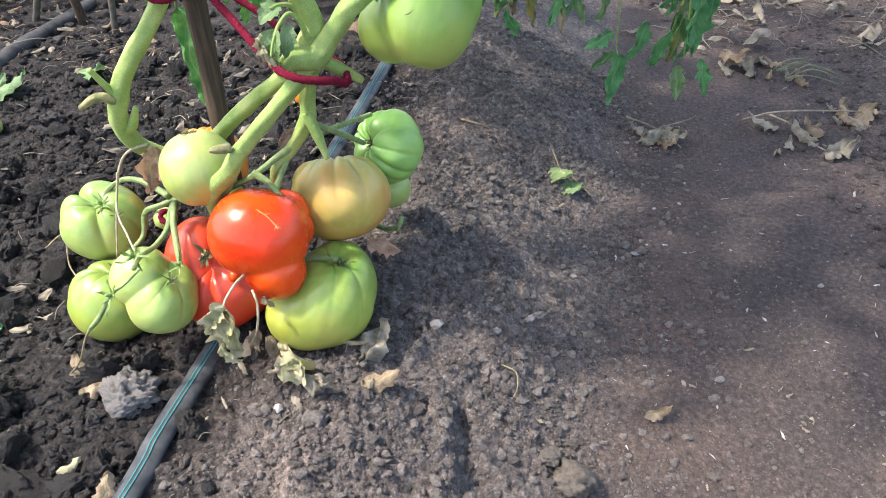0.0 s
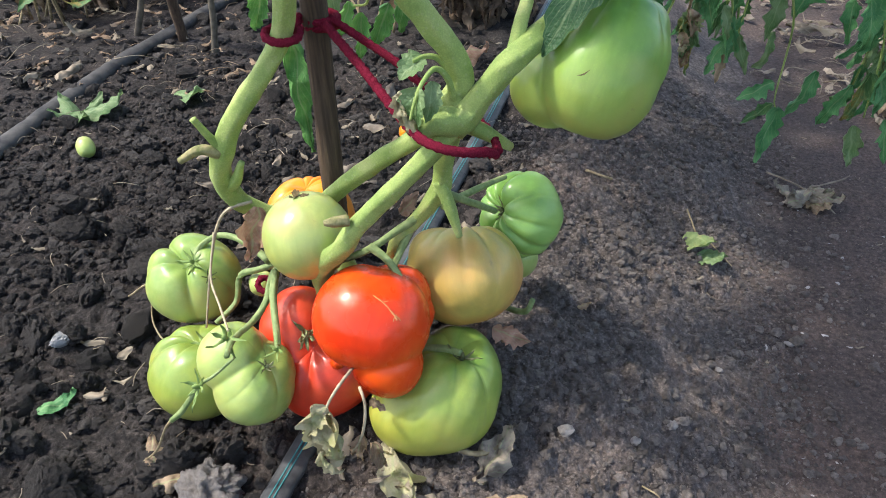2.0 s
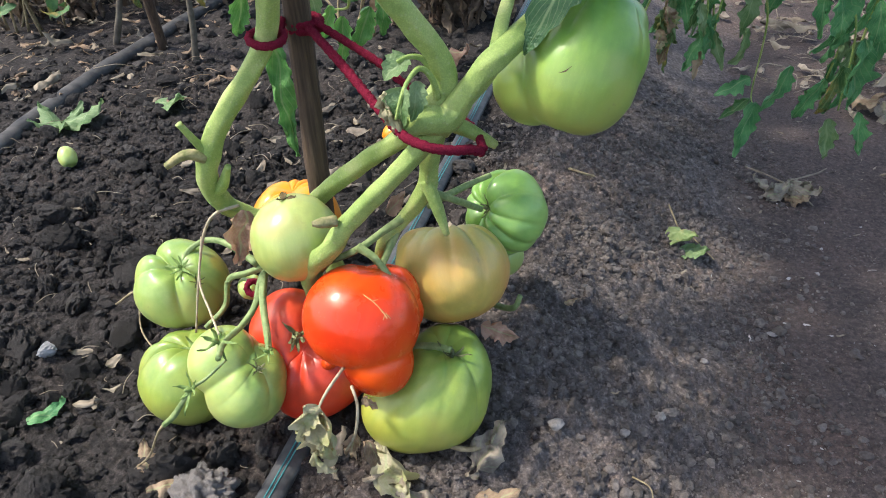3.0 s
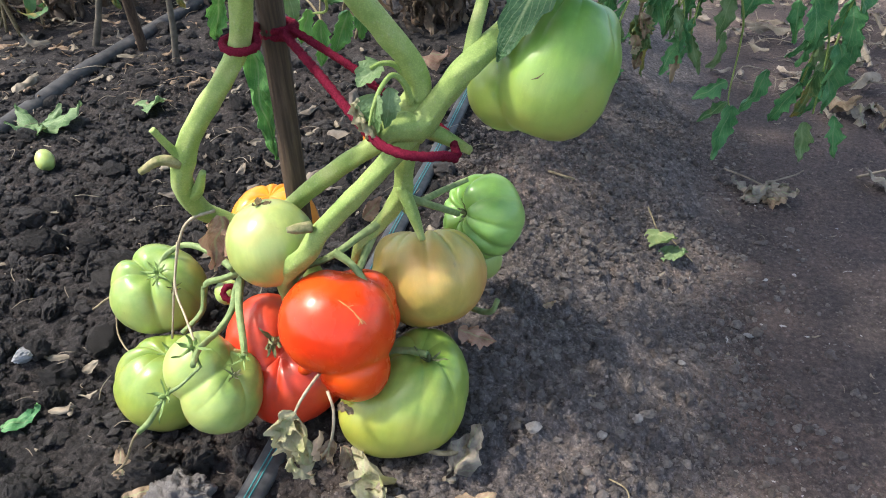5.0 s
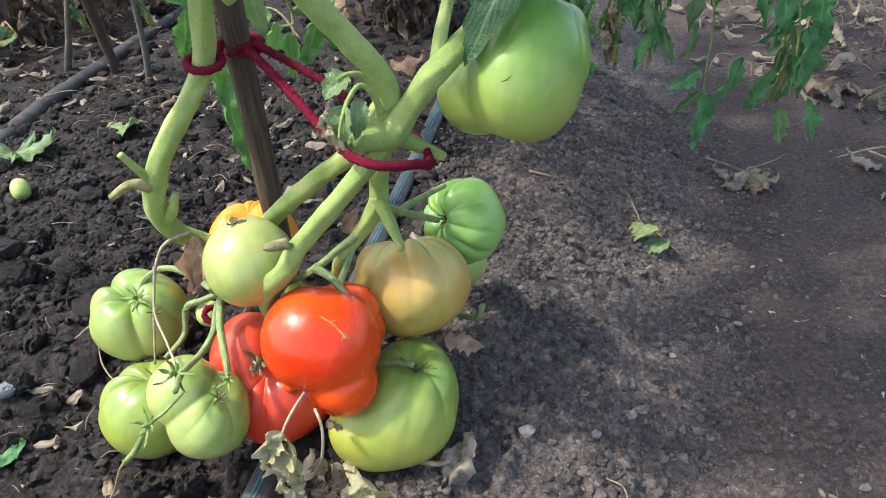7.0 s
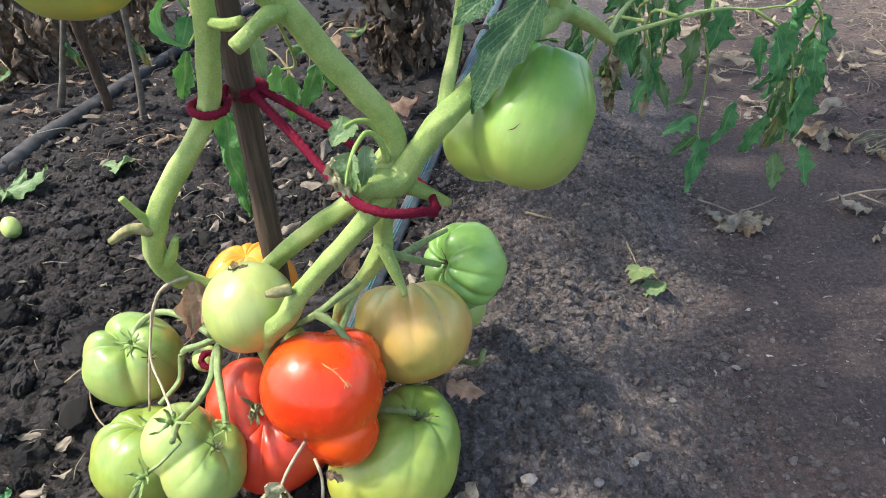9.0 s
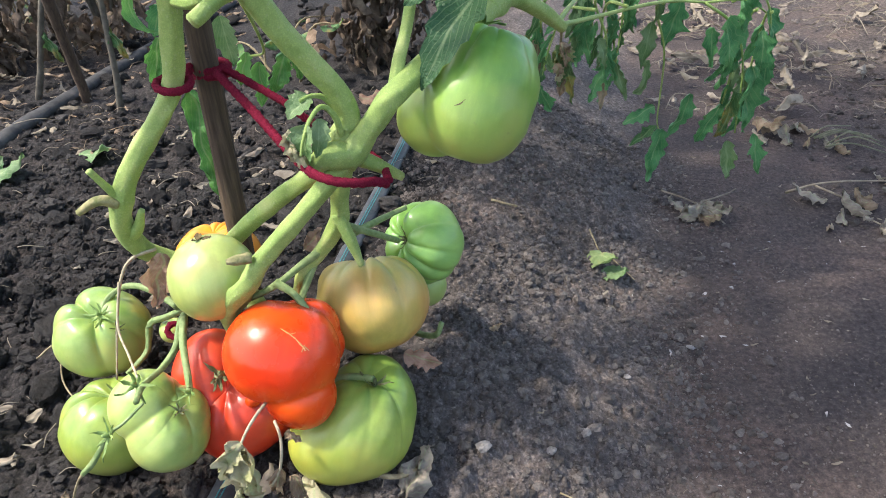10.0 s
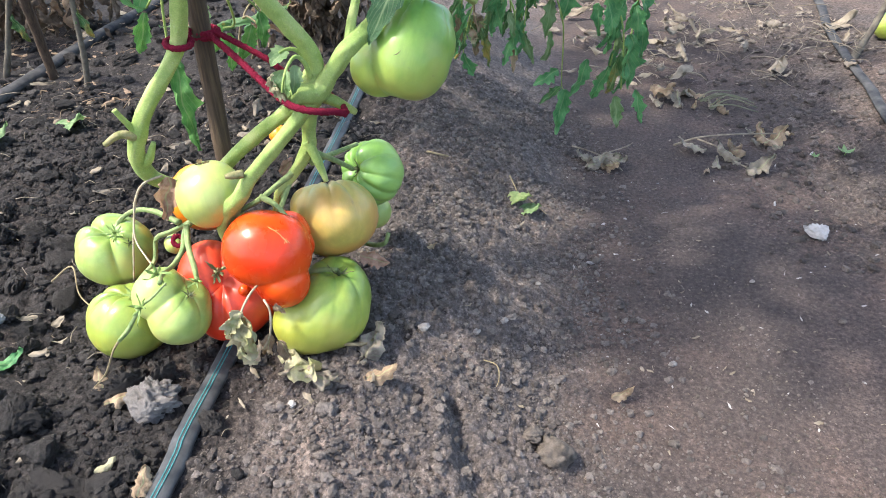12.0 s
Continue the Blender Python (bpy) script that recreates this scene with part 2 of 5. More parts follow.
def leaf_material(name, a, b_, c=None, rough=0.5, edge=None):
    """Mottled blade with a pale midrib and side veins; edge tints the withering margin."""
    m, n, l, b = material(name, rough, 0.4)
    f = noise_node(n, l, 45, 5, 0.6)
    col = ramp(n, l, f, (0.38, a), (0.62, b_))
    if c:
        k = ramp(n, l, noise_node(n, l, 28, 4, 0.6), (0.52, (0, 0, 0)), (0.66, (1, 1, 1)))
        col = blend(n, l, k, col, c)
    at = n.new("ShaderNodeAttribute")
    at.attribute_name = "blade"
    sep = n.new("ShaderNodeSeparateXYZ")
    l.new(at.outputs["Vector"], sep.inputs[0])

    def math_node(kind, x, y, z=None):
        q = n.new("ShaderNodeMath")
        q.operation = kind
        for sock, v in zip(q.inputs, (x, y, z)):
            if isinstance(v, (int, float)):
                sock.default_value = v
            elif v is not None:
                l.new(v, sock)
        return q.outputs[0]

    out = sep.outputs["X"]
    run = math_node("MULTIPLY_ADD", out, -0.55, math_node("MULTIPLY", sep.outputs["Y"], 1.0))
    wave = math_node("PINGPONG", math_node("MULTIPLY", run, 7.0), 0.5)
    side = ramp(n, l, wave, (0.02, (0.55, 0.55, 0.55)), (0.12, (0, 0, 0)))
    rib = ramp(n, l, out, (0.03, (1, 1, 1)), (0.10, (0, 0, 0)))
    vein = math_node("MULTIPLY", math_node("MAXIMUM", side, rib), sep.outputs["Z"])
    col = blend(n, l, vein, col, blend(n, l, 0.45, col, (0.34, 0.42, 0.20)))
    if edge:
        rim = ramp(n, l, math_node("MULTIPLY_ADD", f, 0.5, out), (1.10, (0, 0, 0)), (1.24, (1, 1, 1)))
        col = blend(n, l, math_node("MULTIPLY", rim, sep.outputs["Z"]), col, edge)
    l.new(col, b.inputs["Base Color"])
    v = n.new("ShaderNodeTexVoronoi")
    v.feature = "DISTANCE_TO_EDGE"
    v.inputs["Scale"].default_value = 320
    l.new(n.new("ShaderNodeTexCoord").outputs["Object"], v.inputs["Vector"])
    bump(n, l, b, math_node("MULTIPLY_ADD", vein, -0.06, v.outputs["Distance"]), 0.6, 0.002)
    tr = n.new("ShaderNodeBsdfTranslucent")
    l.new(col, tr.inputs["Color"])
    mix = n.new("ShaderNodeMixShader")
    mix.inputs[0].default_value = 0.25
    l.new(b.outputs[0], mix.inputs[1])
    l.new(tr.outputs[0], mix.inputs[2])
    l.new(mix.outputs[0], n["Material Output"].inputs[0])
    return m


LEAF_EDGED = leaf_material("leaf_dark_edged", (0.026, 0.088, 0.030), (0.055, 0.135, 0.042), edge=(0.40, 0.36, 0.16))
LEAF = leaf_material("leaf_green", (0.055, 0.19, 0.065), (0.12, 0.30, 0.105))
# leaf green with sunlight put into the colour, for leaves behind the stake
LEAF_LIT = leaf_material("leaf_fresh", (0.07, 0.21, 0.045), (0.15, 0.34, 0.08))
LEAF_PALE = leaf_material("leaf_pale", (0.10, 0.19, 0.06), (0.19, 0.27, 0.12))
LEAF_SICK = leaf_material("leaf_yellowing", (0.05, 0.13, 0.04), (0.09, 0.19, 0.06), (0.30, 0.22, 0.05))
LEAF_DRY = leaf_material("leaf_dry_pale", (0.34, 0.30, 0.18), (0.48, 0.43, 0.28), (0.30, 0.31, 0.12), 0.8)
LEAF_BROWN = leaf_material("leaf_dry_brown", (0.17, 0.112, 0.07), (0.32, 0.225, 0.15), (0.42, 0.31, 0.21), 0.8)
LEAF_DEAD = leaf_material("leaf_dead_brown", (0.065, 0.045, 0.032), (0.15, 0.108, 0.078), (0.22, 0.165, 0.12), 0.85)
LEAF_WILT = leaf_material("leaf_wilting", (0.17, 0.25, 0.09), (0.28, 0.34, 0.13), (0.44, 0.36, 0.14), 0.7)
LEAF_RUST = leaf_material("leaf_dry_rust", (0.26, 0.145, 0.095), (0.42, 0.255, 0.185), (0.50, 0.34, 0.26), 0.8)
LEAF_GREY = leaf_material("leaf_dry_grey", (0.1581, 0.1275, 0.0986), (0.2898, 0.2422, 0.1911), (0.3689, 0.3060, 0.2342), 0.7225)
LITTER = plain("straw_litter", (0.14, 0.112, 0.08), (0.29, 0.245, 0.185), 40, 0.85, 0.2)
TWINE = plain("maroon_yarn", (0.13, 0.008, 0.022), (0.25, 0.018, 0.045), 900, 0.95, 0.1, 0.9, 0.0015)
HOSE = plain("black_hose", (0.022, 0.024, 0.027), (0.075, 0.076, 0.077), 60, 0.5, 0.35, 0.2, 0.0006)
DUSTY = plain("dusty_pipe", (0.018, 0.019, 0.022), (0.085, 0.08, 0.076), 26, 0.8, 0.25, 0.6, 0.0015)
STRIPE = plain("teal_stripe", (0.02, 0.16, 0.17), (0.06, 0.28, 0.28), 200, 0.5, 0.4)
STONE = plain("pale_stone", (0.30, 0.27, 0.25), (0.44, 0.41, 0.38), 90, 0.8, 0.3, 0.4, 0.001)
CRUST = clod_material("crusted_clod", (0.10, 0.09, 0.084), (0.22, 0.20, 0.187), (0.42, 0.385, 0.36))
PEBBLE = plain("grey_pebble", (0.22, 0.22, 0.22), (0.32, 0.31, 0.31), 120, 0.7, 0.3)


def wood_material():
    m, n, l, b = material("weathered_stake", 0.8, 0.25)
    c = n.new("ShaderNodeTexCoord").outputs["Object"]
    mp = n.new("ShaderNodeMapping")
    mp.inputs["Scale"].default_value = (1, 1, 0.06)
    l.new(c, mp.inputs[0])
    f = noise_node(n, l, 260, 5, 0.65, vec=mp.outputs[0])
    g = noise_node(n, l, 14, 4, 0.6, vec=c)
    col = ramp(n, l, f, (0.3, (0.035, 0.024, 0.018)), (0.6, (0.09, 0.062, 0.045)), (0.8, (0.17, 0.125, 0.09)))
    col = blend(n, l, 0.5, col, ramp(n, l, g, (0.35, (0.36, 0.34, 0.33)), (0.65, (0.62, 0.58, 0.52))), "OVERLAY")
    l.new(col, b.inputs["Base Color"])
    bump(n, l, b, f, 0.8, 0.0012)
    return m


WOOD = wood_material()


# ---- shapes ----
BLADE_ACROSS = (-1.0, -0.72, -0.36, 0.0, 0.36, 0.72, 1.0)
BLADE_COLS, BLADE_ROWS = 7, 20


def smooth_mesh(name, verts, faces, mat, flat=False):
    me = bpy.data.meshes.new(name)
    me.from_pydata([tuple(v) for v in verts], [], faces)
    me.materials.append(mat)
    if not flat:
        me.polygons.foreach_set("use_smooth", [True] * len(me.polygons))
    me.update()
    return me


def part(name, geo, mat, parent=None, label="", flat=False):
    """One mesh object from (vertices, faces), under a thing or a part."""
    ob = new(name, smooth_mesh(name, geo[0], geo[1], mat, flat))
    n = len(geo[0])
    if "leaf" in name and n % (BLADE_COLS * (BLADE_ROWS + 1)) == 0:
        i = np.arange(n)
        at = ob.data.attributes.new("blade", "FLOAT_VECTOR", "POINT")
        at.data.foreach_set("vector", np.stack((np.abs(np.array(BLADE_ACROSS))[i % BLADE_COLS], (i // BLADE_COLS % (BLADE_ROWS + 1)) / BLADE_ROWS, np.ones(n)), 1).ravel())
    if parent is not None:
        ob.parent = parent
        bpy.context.view_layer.update()
        ob.matrix_parent_inverse = parent.matrix_world.inverted()
    if label:
        tagged(ob, label)
    return ob


def thing(name, at, label, category, group="", kind=""):
    ob = new(name)
    ob.location = at
    ob.empty_display_size = 0.02
    bpy.context.view_layer.update()
    return tagged(ob, label, category, group, kind)


def join(*geos):
    V, F = [], []
    for v, f in geos:
        o = len(V)
        V.extend(v)
        F.extend([tuple(i + o for i in q) for q in f])
    return V, F


def curve_points(pts, steps=6):
    """Catmull-Rom through the points."""
    p = [Vector(q) for q in pts]
    p = [2 * p[0] - p[1]] + p + [2 * p[-1] - p[-2]]
    out = []
    for i in range(1, len(p) - 2):
        a, b, c, d = p[i - 1:i + 3]
        for k in range(steps):
            t = k / steps
            out.append(0.5 * (2 * b + (c - a) * t + (2 * a - 5 * b + 4 * c - d) * t * t + (3 * b - a - 3 * c + d) * t ** 3))
    out.append(p[-2])
    return out


def tube(pts, radii, sides=12, steps=6, rough=0.0, seed=0.0, squash=1.0, cap=True, ridge=0.0):
    """A bent, tapered tube; radii are given per point; squash flattens it vertically."""
    path = curve_points(pts, steps)
    n = len(path)
    rr = np.interp(np.linspace(0, len(pts) - 1, n), range(len(pts)), radii if isinstance(radii, (list, tuple)) else [radii] * len(pts))
    V, F = [], []
    up = Vector((0.13, 0.21, 1.0)).normalized()
    for i, c in enumerate(path):
        d = (path[min(i + 1, n - 1)] - path[max(i - 1, 0)]).normalized()
        if abs(d.dot(up)) > 0.92:
            up = Vector((0.3, -0.95, 0.1)).normalized()
        a = d.cross(up).normalized()
        b = a.cross(d).normalized()
        if i and a.dot(la) < 0:
            a, b = -a, -b
        la = a
        for k in range(sides):
            w = 2 * math.pi * k / sides
            r = rr[i]
            if rough:
                r *= 1 + rough * noise.noise(c * 60 + Vector((math.cos(w), math.sin(w), seed)) * 1.1)
            if ridge:
                r *= 1 + ridge * math.sin(5 * w + 0.2 * i + seed) + ridge * 0.6 * noise.noise(Vector((w, i * 0.35, seed)))
            V.append(c + a * math.cos(w) * r + b * math.sin(w) * r * squash)
    for i in range(n - 1):
        for k in range(sides):
            k2 = (k + 1) % sides
            F.append((i * sides + k, i * sides + k2, (i + 1) * sides + k2, (i + 1) * sides + k))
    if cap:
        F.append(tuple(range(sides - 1, -1, -1)))
        F.append(tuple((n - 1) * sides + k for k in range(sides)))
    return V, F


def yarn_geo(pts, r, steps=10, turn=520.0):
    """Two plies twisted round each other."""
    path = curve_points(pts, steps)
    out = []
    run = [0.0]
    for p, q in zip(path, path[1:]):
        run.append(run[-1] + (q - p).length)
    fine = [Vector([float(np.interp(s, run, [p[a] for p in path])) for a in range(3)]) for s in np.arange(0, run[-1], 0.0035)]
    for ph in (0.0, math.pi):
        ply = []
        for k, p in enumerate(fine):
            d = (fine[min(k + 1, len(fine) - 1)] - fine[max(k - 1, 0)]).normalized()
            a = d.cross(Vector((0.2, 0.3, 1))).normalized()
            w = ph + k * 0.0035 * turn
            ply.append(p + (a * math.cos(w) + d.cross(a) * math.sin(w)) * r * 0.22)
        out.append(tube(ply, r * 0.84, 8, 1, 0.10, ph))
    return join(*out)


def leaflet(base, way, side, length, width, droop=0.4, fold=0.25, teeth=4, crumple=0.0, seed=0.0, n=BLADE_ROWS, roll=0.0, ragged=0.0):
    """A toothed leaf blade from base along way; side is its width direction; droop bends it along its length, roll curls it across."""
    way, side = Vector(way).normalized(), Vector(side).normalized()
    side = (side - way * side.dot(way)).normalized()
    nor = side.cross(way).normalized()
    V, F = [], []
    pos, ang = Vector(base), 0.0
    cols = BLADE_ACROSS
    for i in range(n + 1):
        s = i / n
        d = way * math.cos(ang) - nor * math.sin(ang)
        up = nor * math.cos(ang) + way * math.sin(ang)
        w = width * 0.5 * (math.sin(math.pi * min(1, 0.05 + s ** 0.72 * 0.95)) ** 0.85 + 0.015)
        saw = (s * teeth + seed) % 1.0
        for c in cols:
            t = 1.0
            if abs(c) > 0.5:
                t = 1 + (0.34 if abs(c) == 1 else 0.10) * ((saw if c > 0 else (saw + 0.35) % 1.0) - 0.55)
                if ragged:
                    t *= 1 + ragged * noise.noise(Vector((c * 3, s * 7, seed)))
            k = w * c * t
            if roll:
                a = c * roll
                p = pos + side * (w * t * math.sin(a) / roll) + up * (w * t * (1 - math.cos(a)) / roll)
            else:
                p = pos + side * k + up * (abs(k) * fold)
            p = p + up * (-0.028 * width * abs(math.sin(math.pi * teeth * 1.5 * (s - 0.35 * abs(c)))) * (1 if 0.2 < abs(c) < 0.9 else 0.3))
            if crumple:
                q = Vector((c * 1.3, s * 3.1, seed))
                p = p + up * (noise.noise(q) * crumple * length + noise.noise(q * 2.7) * crumple * 0.4 * length) + side * (noise.noise(q + Vector((7, 3, 1))) * crumple * length * 0.6)
            V.append(p)
        pos = pos + d * (length / n)
        ang += droop * 2 / n * (0.4 + s)
    m = len(cols)
    for i in range(n):
        for k in range(m - 1):
            a = i * m + k
            F.append((a, a + 1, a + m + 1, a + m))
    return V, F


def blade(base, tip, width, seed=0.0, face=(0.1, -1, 0.2), droop=0.15, fold=0.25, teeth=5, crumple=0.05, **k):
    """A leaflet from base to tip whose upper side looks towards face."""
    b, t = Vector(base), Vector(tip)
    way = t - b
    return leaflet(b, way, way.cross(Vector(face)), way.length, width, droop, fold, teeth, crumple, seed, **k)


def compound_leaf(base, way, length, pairs=3, size=0.06, droop=0.8, seed=0, fold=0.3, stalk=0.0016, hang=0.5, slack=0.5, crumple=0.02):
    """A tomato leaf: stalk with toothed leaflets in pairs and one at the tip. Returns stalk and blade geometry."""
    rnd = random.Random(seed)
    way = Vector(way).normalized()
    pts, d, p = [Vector(base)], way.copy(), Vector(base)
    for i in range(6):
        d = (d + Vector((0, 0, -1)) * droop / 6 + Vector([rnd.uniform(-0.1, 0.1) for _ in range(3)])).normalized()
        p = p + d * length / 6
        pts.append(p.copy())
    stalks = [tube(pts, [stalk * (1 - 0.1 * i) for i in range(7)], 6, 3)]
    blades = []
    side = d.cross(Vector((0, 0, 1)))
    side = side.normalized() if side.length > 0.1 else Vector((1, 0, 0))
    for k in range(pairs):
        j = 6 - int((k + 0.6) * 5 / max(1, pairs))
        dd = (pts[j] - pts[j - 1]).normalized()
        sd = dd.cross(Vector((0, 0.2, 1)))
        sd = sd.normalized() if sd.length > 0.15 else side
        for sg in (1, -1):
            ow = (dd * 0.5 + sd * sg * 0.9 + Vector((0, 0, -hang)) + Vector([rnd.uniform(-0.3, 0.3) for _ in range(3)])).normalized()
            L = size * rnd.uniform(0.7, 1.1)
            e = pts[j] + ow * 0.012
            stalks.append(tube([pts[j], (pts[j] + e) / 2, e], stalk * 0.6, 5, 2))
            blades.append(leaflet(e, ow, ow.cross(dd.cross(ow)), L, L * rnd.uniform(0.42, 0.6), rnd.uniform(0.2, 1.0) * slack * 2, fold * rnd.uniform(0.5, 1.6), 4, crumple, rnd.uniform(0, 50)))
    L = size * 1.3
    blades.append(leaflet(p, d, side + Vector([rnd.uniform(-0.4, 0.4) for _ in range(3)]), L, L * 0.55, slack, fold, 5, crumple, rnd.uniform(0, 50)))
    return join(*stalks), join(*blades)


def frame_of(axis):
    z = Vector(axis).normalized()
    return z.to_track_quat("Z", "Y").to_matrix().to_4x4()


def tomato_geo(centre, width, height, axis, ribs=6, depth=0.05, dimple=0.22, lobes=(), seed=0, wob=0.03, rings=72, segs=128, crease=0.006, reach=0.45, core=True):
    """Ribbed, dimpled fruit; axis points to the stem end; lobes (x, y, z, radius) swell out of the core and meet it in creases."""
    inv = np.array(frame_of(axis).to_3x3().inverted())
    rnd = random.Random(seed)
    ph = [rnd.uniform(0, 6.28) for _ in range(4)]
    balls = [(inv @ (np.array(q[:3]) - np.array(centre)), q[3]) for q in lobes]
    th, f = np.meshgrid(np.pi * np.arange(rings + 1) / rings, 2 * np.pi * np.arange(segs) / segs, indexing="ij")
    th, f = th.ravel(), f.ravel()
    st, ct = np.sin(th), np.cos(th)
    D = np.stack((st * np.cos(f), st * np.sin(f), ct), 1)
    size = np.array((width / 2, width / 2, height / 2))

    def outside(p):
        """Distance to the smooth union of the core and the lobes."""
        d = None
        if core:
            k0 = np.linalg.norm(p / size, axis=1)
            d = k0 * (k0 - 1) / np.maximum(np.linalg.norm(p / size ** 2, axis=1), 1e-6)
        for o, r in balls:
            e = np.linalg.norm(p - o, axis=1) - r
            if d is None:
                d = e
                continue
            h = np.clip(0.5 + 0.5 * (e - d) / crease, 0, 1)
            d = e * (1 - h) + d * h - crease * h * (1 - h)
        return d

    r = np.full(len(D), 0.12)
    for _ in range(60):
        r = np.maximum(r - 0.85 * outside(D * r[:, None]), 0.004)
    g = f + 0.25 * np.sin(2 * f + ph[0])
    rib = np.abs(np.sin(ribs * g / 2 + ph[1])) ** 0.6
    up = np.clip(ct * 0.75 + reach, 0, 1.1) * np.minimum(1, st * 2.2)
    r *= 1 - depth * (1 - rib) * up * (0.75 + 0.5 * np.sin(f * 2 + ph[2]))
    r *= 1 - dimple * np.exp(-(th / 0.38) ** 2) - 0.05 * np.exp(-((np.pi - th) / 0.3) ** 2)
    r *= np.array([1 + wob * noise.noise(Vector(d) * 1.6 + Vector((seed * 3.1, 0, 0))) + 0.006 * noise.noise(Vector(d) * 6 + Vector((0, seed, 0))) for d in D])
    F = []
    for i in range(rings):
        for k in range(segs):
            k2 = (k + 1) % segs
            F.append((i * segs + k, (i + 1) * segs + k, (i + 1) * segs + k2, i * segs + k2))
    return [tuple(v) for v in D * r[:, None]], F


def tomato(label, centre, width, height, axis, mat, **shape):
    me = smooth_mesh("tomato", *tomato_geo(centre, width, height, axis, **shape), mat)
    ob = new("tomato", me)
    ob.matrix_world = Matrix.Translation(centre) @ frame_of(axis)
    bpy.context.view_layer.update()
    return tagged(ob, label, "tomato", "tomatoes on the plant")


def calyx(parent, at, axis, size, mat=None, n=6, curl=0.9, seed=0, label="", lift=0.45):
    """The star of sepals at a fruit's stem end, with a short stalk."""
    rnd = random.Random(seed)
    if parent.type == "MESH":
        at, nor = on_skin(parent, at)
        axis = (nor + Vector(axis).normalized() * 0.6).normalized()
        at = at + axis * 0.001
    m = frame_of(axis)
    ax = Vector(axis).normalized()
    hub = part("calyx", tube([Vector(at) - ax * 0.002, Vector(at) + ax * 0.003, Vector(at) + ax * 0.006], [size * 0.10, size * 0.12, size * 0.06], 8, 2), mat or SEPAL, parent, label)
    for k in range(n):
        w = 2 * math.pi * k / n + rnd.uniform(-0.25, 0.25)
        d = (m.to_3x3() @ Vector((math.cos(w), math.sin(w), lift)))
        s = (m.to_3x3() @ Vector((-math.sin(w), math.cos(w), 0)))
        part("sepal", leaflet(at, d, s, size * rnd.uniform(0.75, 1.25), size * 0.17, rnd.uniform(-0.5, 1.0) * curl, 0.5, 1, 0.08, seed + k, 8), mat or SEPAL, hub)
    return hub


def on_skin(ob, p):
    """The nearest place on a fruit's skin, and the normal there."""
    inv = ob.matrix_world.inverted()
    hit, q, nor, _ = ob.closest_point_on_mesh(inv @ Vector(p))
    return ob.matrix_world @ q, (ob.matrix_world.to_3x3() @ nor).normalized()


# ---- ground ----
def across(x, y):
    """Distance from the drip hose towards the footpath."""
    return x + 0.284 - 0.184 * y


def step(a, b, t):
    t = min(1, max(0, (t - a) / (b - a)))
    return t * t * (3 - 2 * t)


def lay(x, y):
    """The bed's large form: flat-topped bed falling to the trodden path."""
    u = across(x, y)
    z = 0.095 * (1 - step(0.13, 0.45, u + 0.03 * noise.noise(Vector((x * 5, y * 5, 3)))))
    z += 0.05 * step(0.85, 1.25, u)
    z += 0.012 * math.exp(-((u - 0.14) / 0.06) ** 2)
    return z


def lumps(p, freq, seed):
    """Flat-topped crumbs of uneven height with narrow cracks between."""
    q = p * freq + Vector((seed, seed * 2, 0))
    d, at = noise.voronoi(q)
    h = noise.cell(at[0] * 7.7)
    return min(1.0, (d[1] - d[0]) / 0.22) ** 0.6 * (0.45 + 0.55 * h)


def ground_z(x, y, detail=True):
    u = across(x, y)
    soft = 1 - step(0.30, 0.50, u) + 0.75 * step(0.78, 0.95, u)
    p = Vector((x, y, 0))
    z = lay(x, y)
    z += 0.004 * noise.noise(p * 9) * (0.5 + soft)
    z += (0.0008 + 0.0065 * soft) * noise.noise(p * 32 + Vector((3, 1, 0)))
    # a finger-wide furrow down the slope, with a raised lip beside it
    if 0.32 < y < 0.50:
        e = x - (0.054 + 0.12 * (0.47 - y)) + 0.004 * noise.noise(p * 60)
        run = step(0.33, 0.36, y) * (1 - step(0.455, 0.485, y))
        z += run * (0.010 * math.exp(-((e + 0.022) / 0.011) ** 2) - 0.011 * math.exp(-(e / 0.009) ** 2))
    if detail:
        far = 1 - 0.85 * step(1.2, 1.5, y) * 1.0 - 0.85 * max(step(0.8, 1.1, x), step(0.7, 1.0, -x)) * (1 - step(1.2, 1.5, y))
        soft *= far
        z += (0.0008 + 0.0040 * soft) * noise.noise(p * 85)
        k = 0.5 + noise.noise(p * 14 + Vector((0, 8, 0)))
        z += (0.0002 + 0.0075 * soft * max(0.25, k)) * lumps(p + Vector((noise.noise(p * 90), noise.noise(p * 90 + Vector((5, 5, 5))), 0)) * 0.006, 60, 1.3)
        z += (0.0004 + 0.0050 * soft * max(0.25, 0.5 + noise.noise(p * 20))) * lumps(p, 140, 5.1)
        z += (0.0006 + 0.0010 * soft) * noise.noise(p * 230)
    return z


def spacing(lo, hi, fine, far):
    xs = list(np.arange(lo, hi, fine))
    g, s = fine, hi
    while s < far:
        g *= 1.05
        s += g
        xs.append(s)
    g, s = fine, lo
    while s > -far:
        g *= 1.05
        s -= g
        xs.insert(0, s)
    return xs


GX, GY = spacing(-0.68, 0.80, 0.0030, 40), spacing(0.29, 1.35, 0.0030, 40)
gv = [(x, y, ground_z(x, y, True) if -3 < x < 3 and -1 < y < 4 else lay(x, y)) for y in GY for x in GX]
nx = len(GX)
gf = [(j * nx + i, j * nx + i + 1, (j + 1) * nx + i + 1, (j + 1) * nx + i) for j in range(len(GY) - 1) for i in range(nx - 1)]
ground = part("ground", (gv, gf), SOIL)
tagged(ground, "dark crumbly garden bed sloping to trodden earth path", "soil", kind="structure")


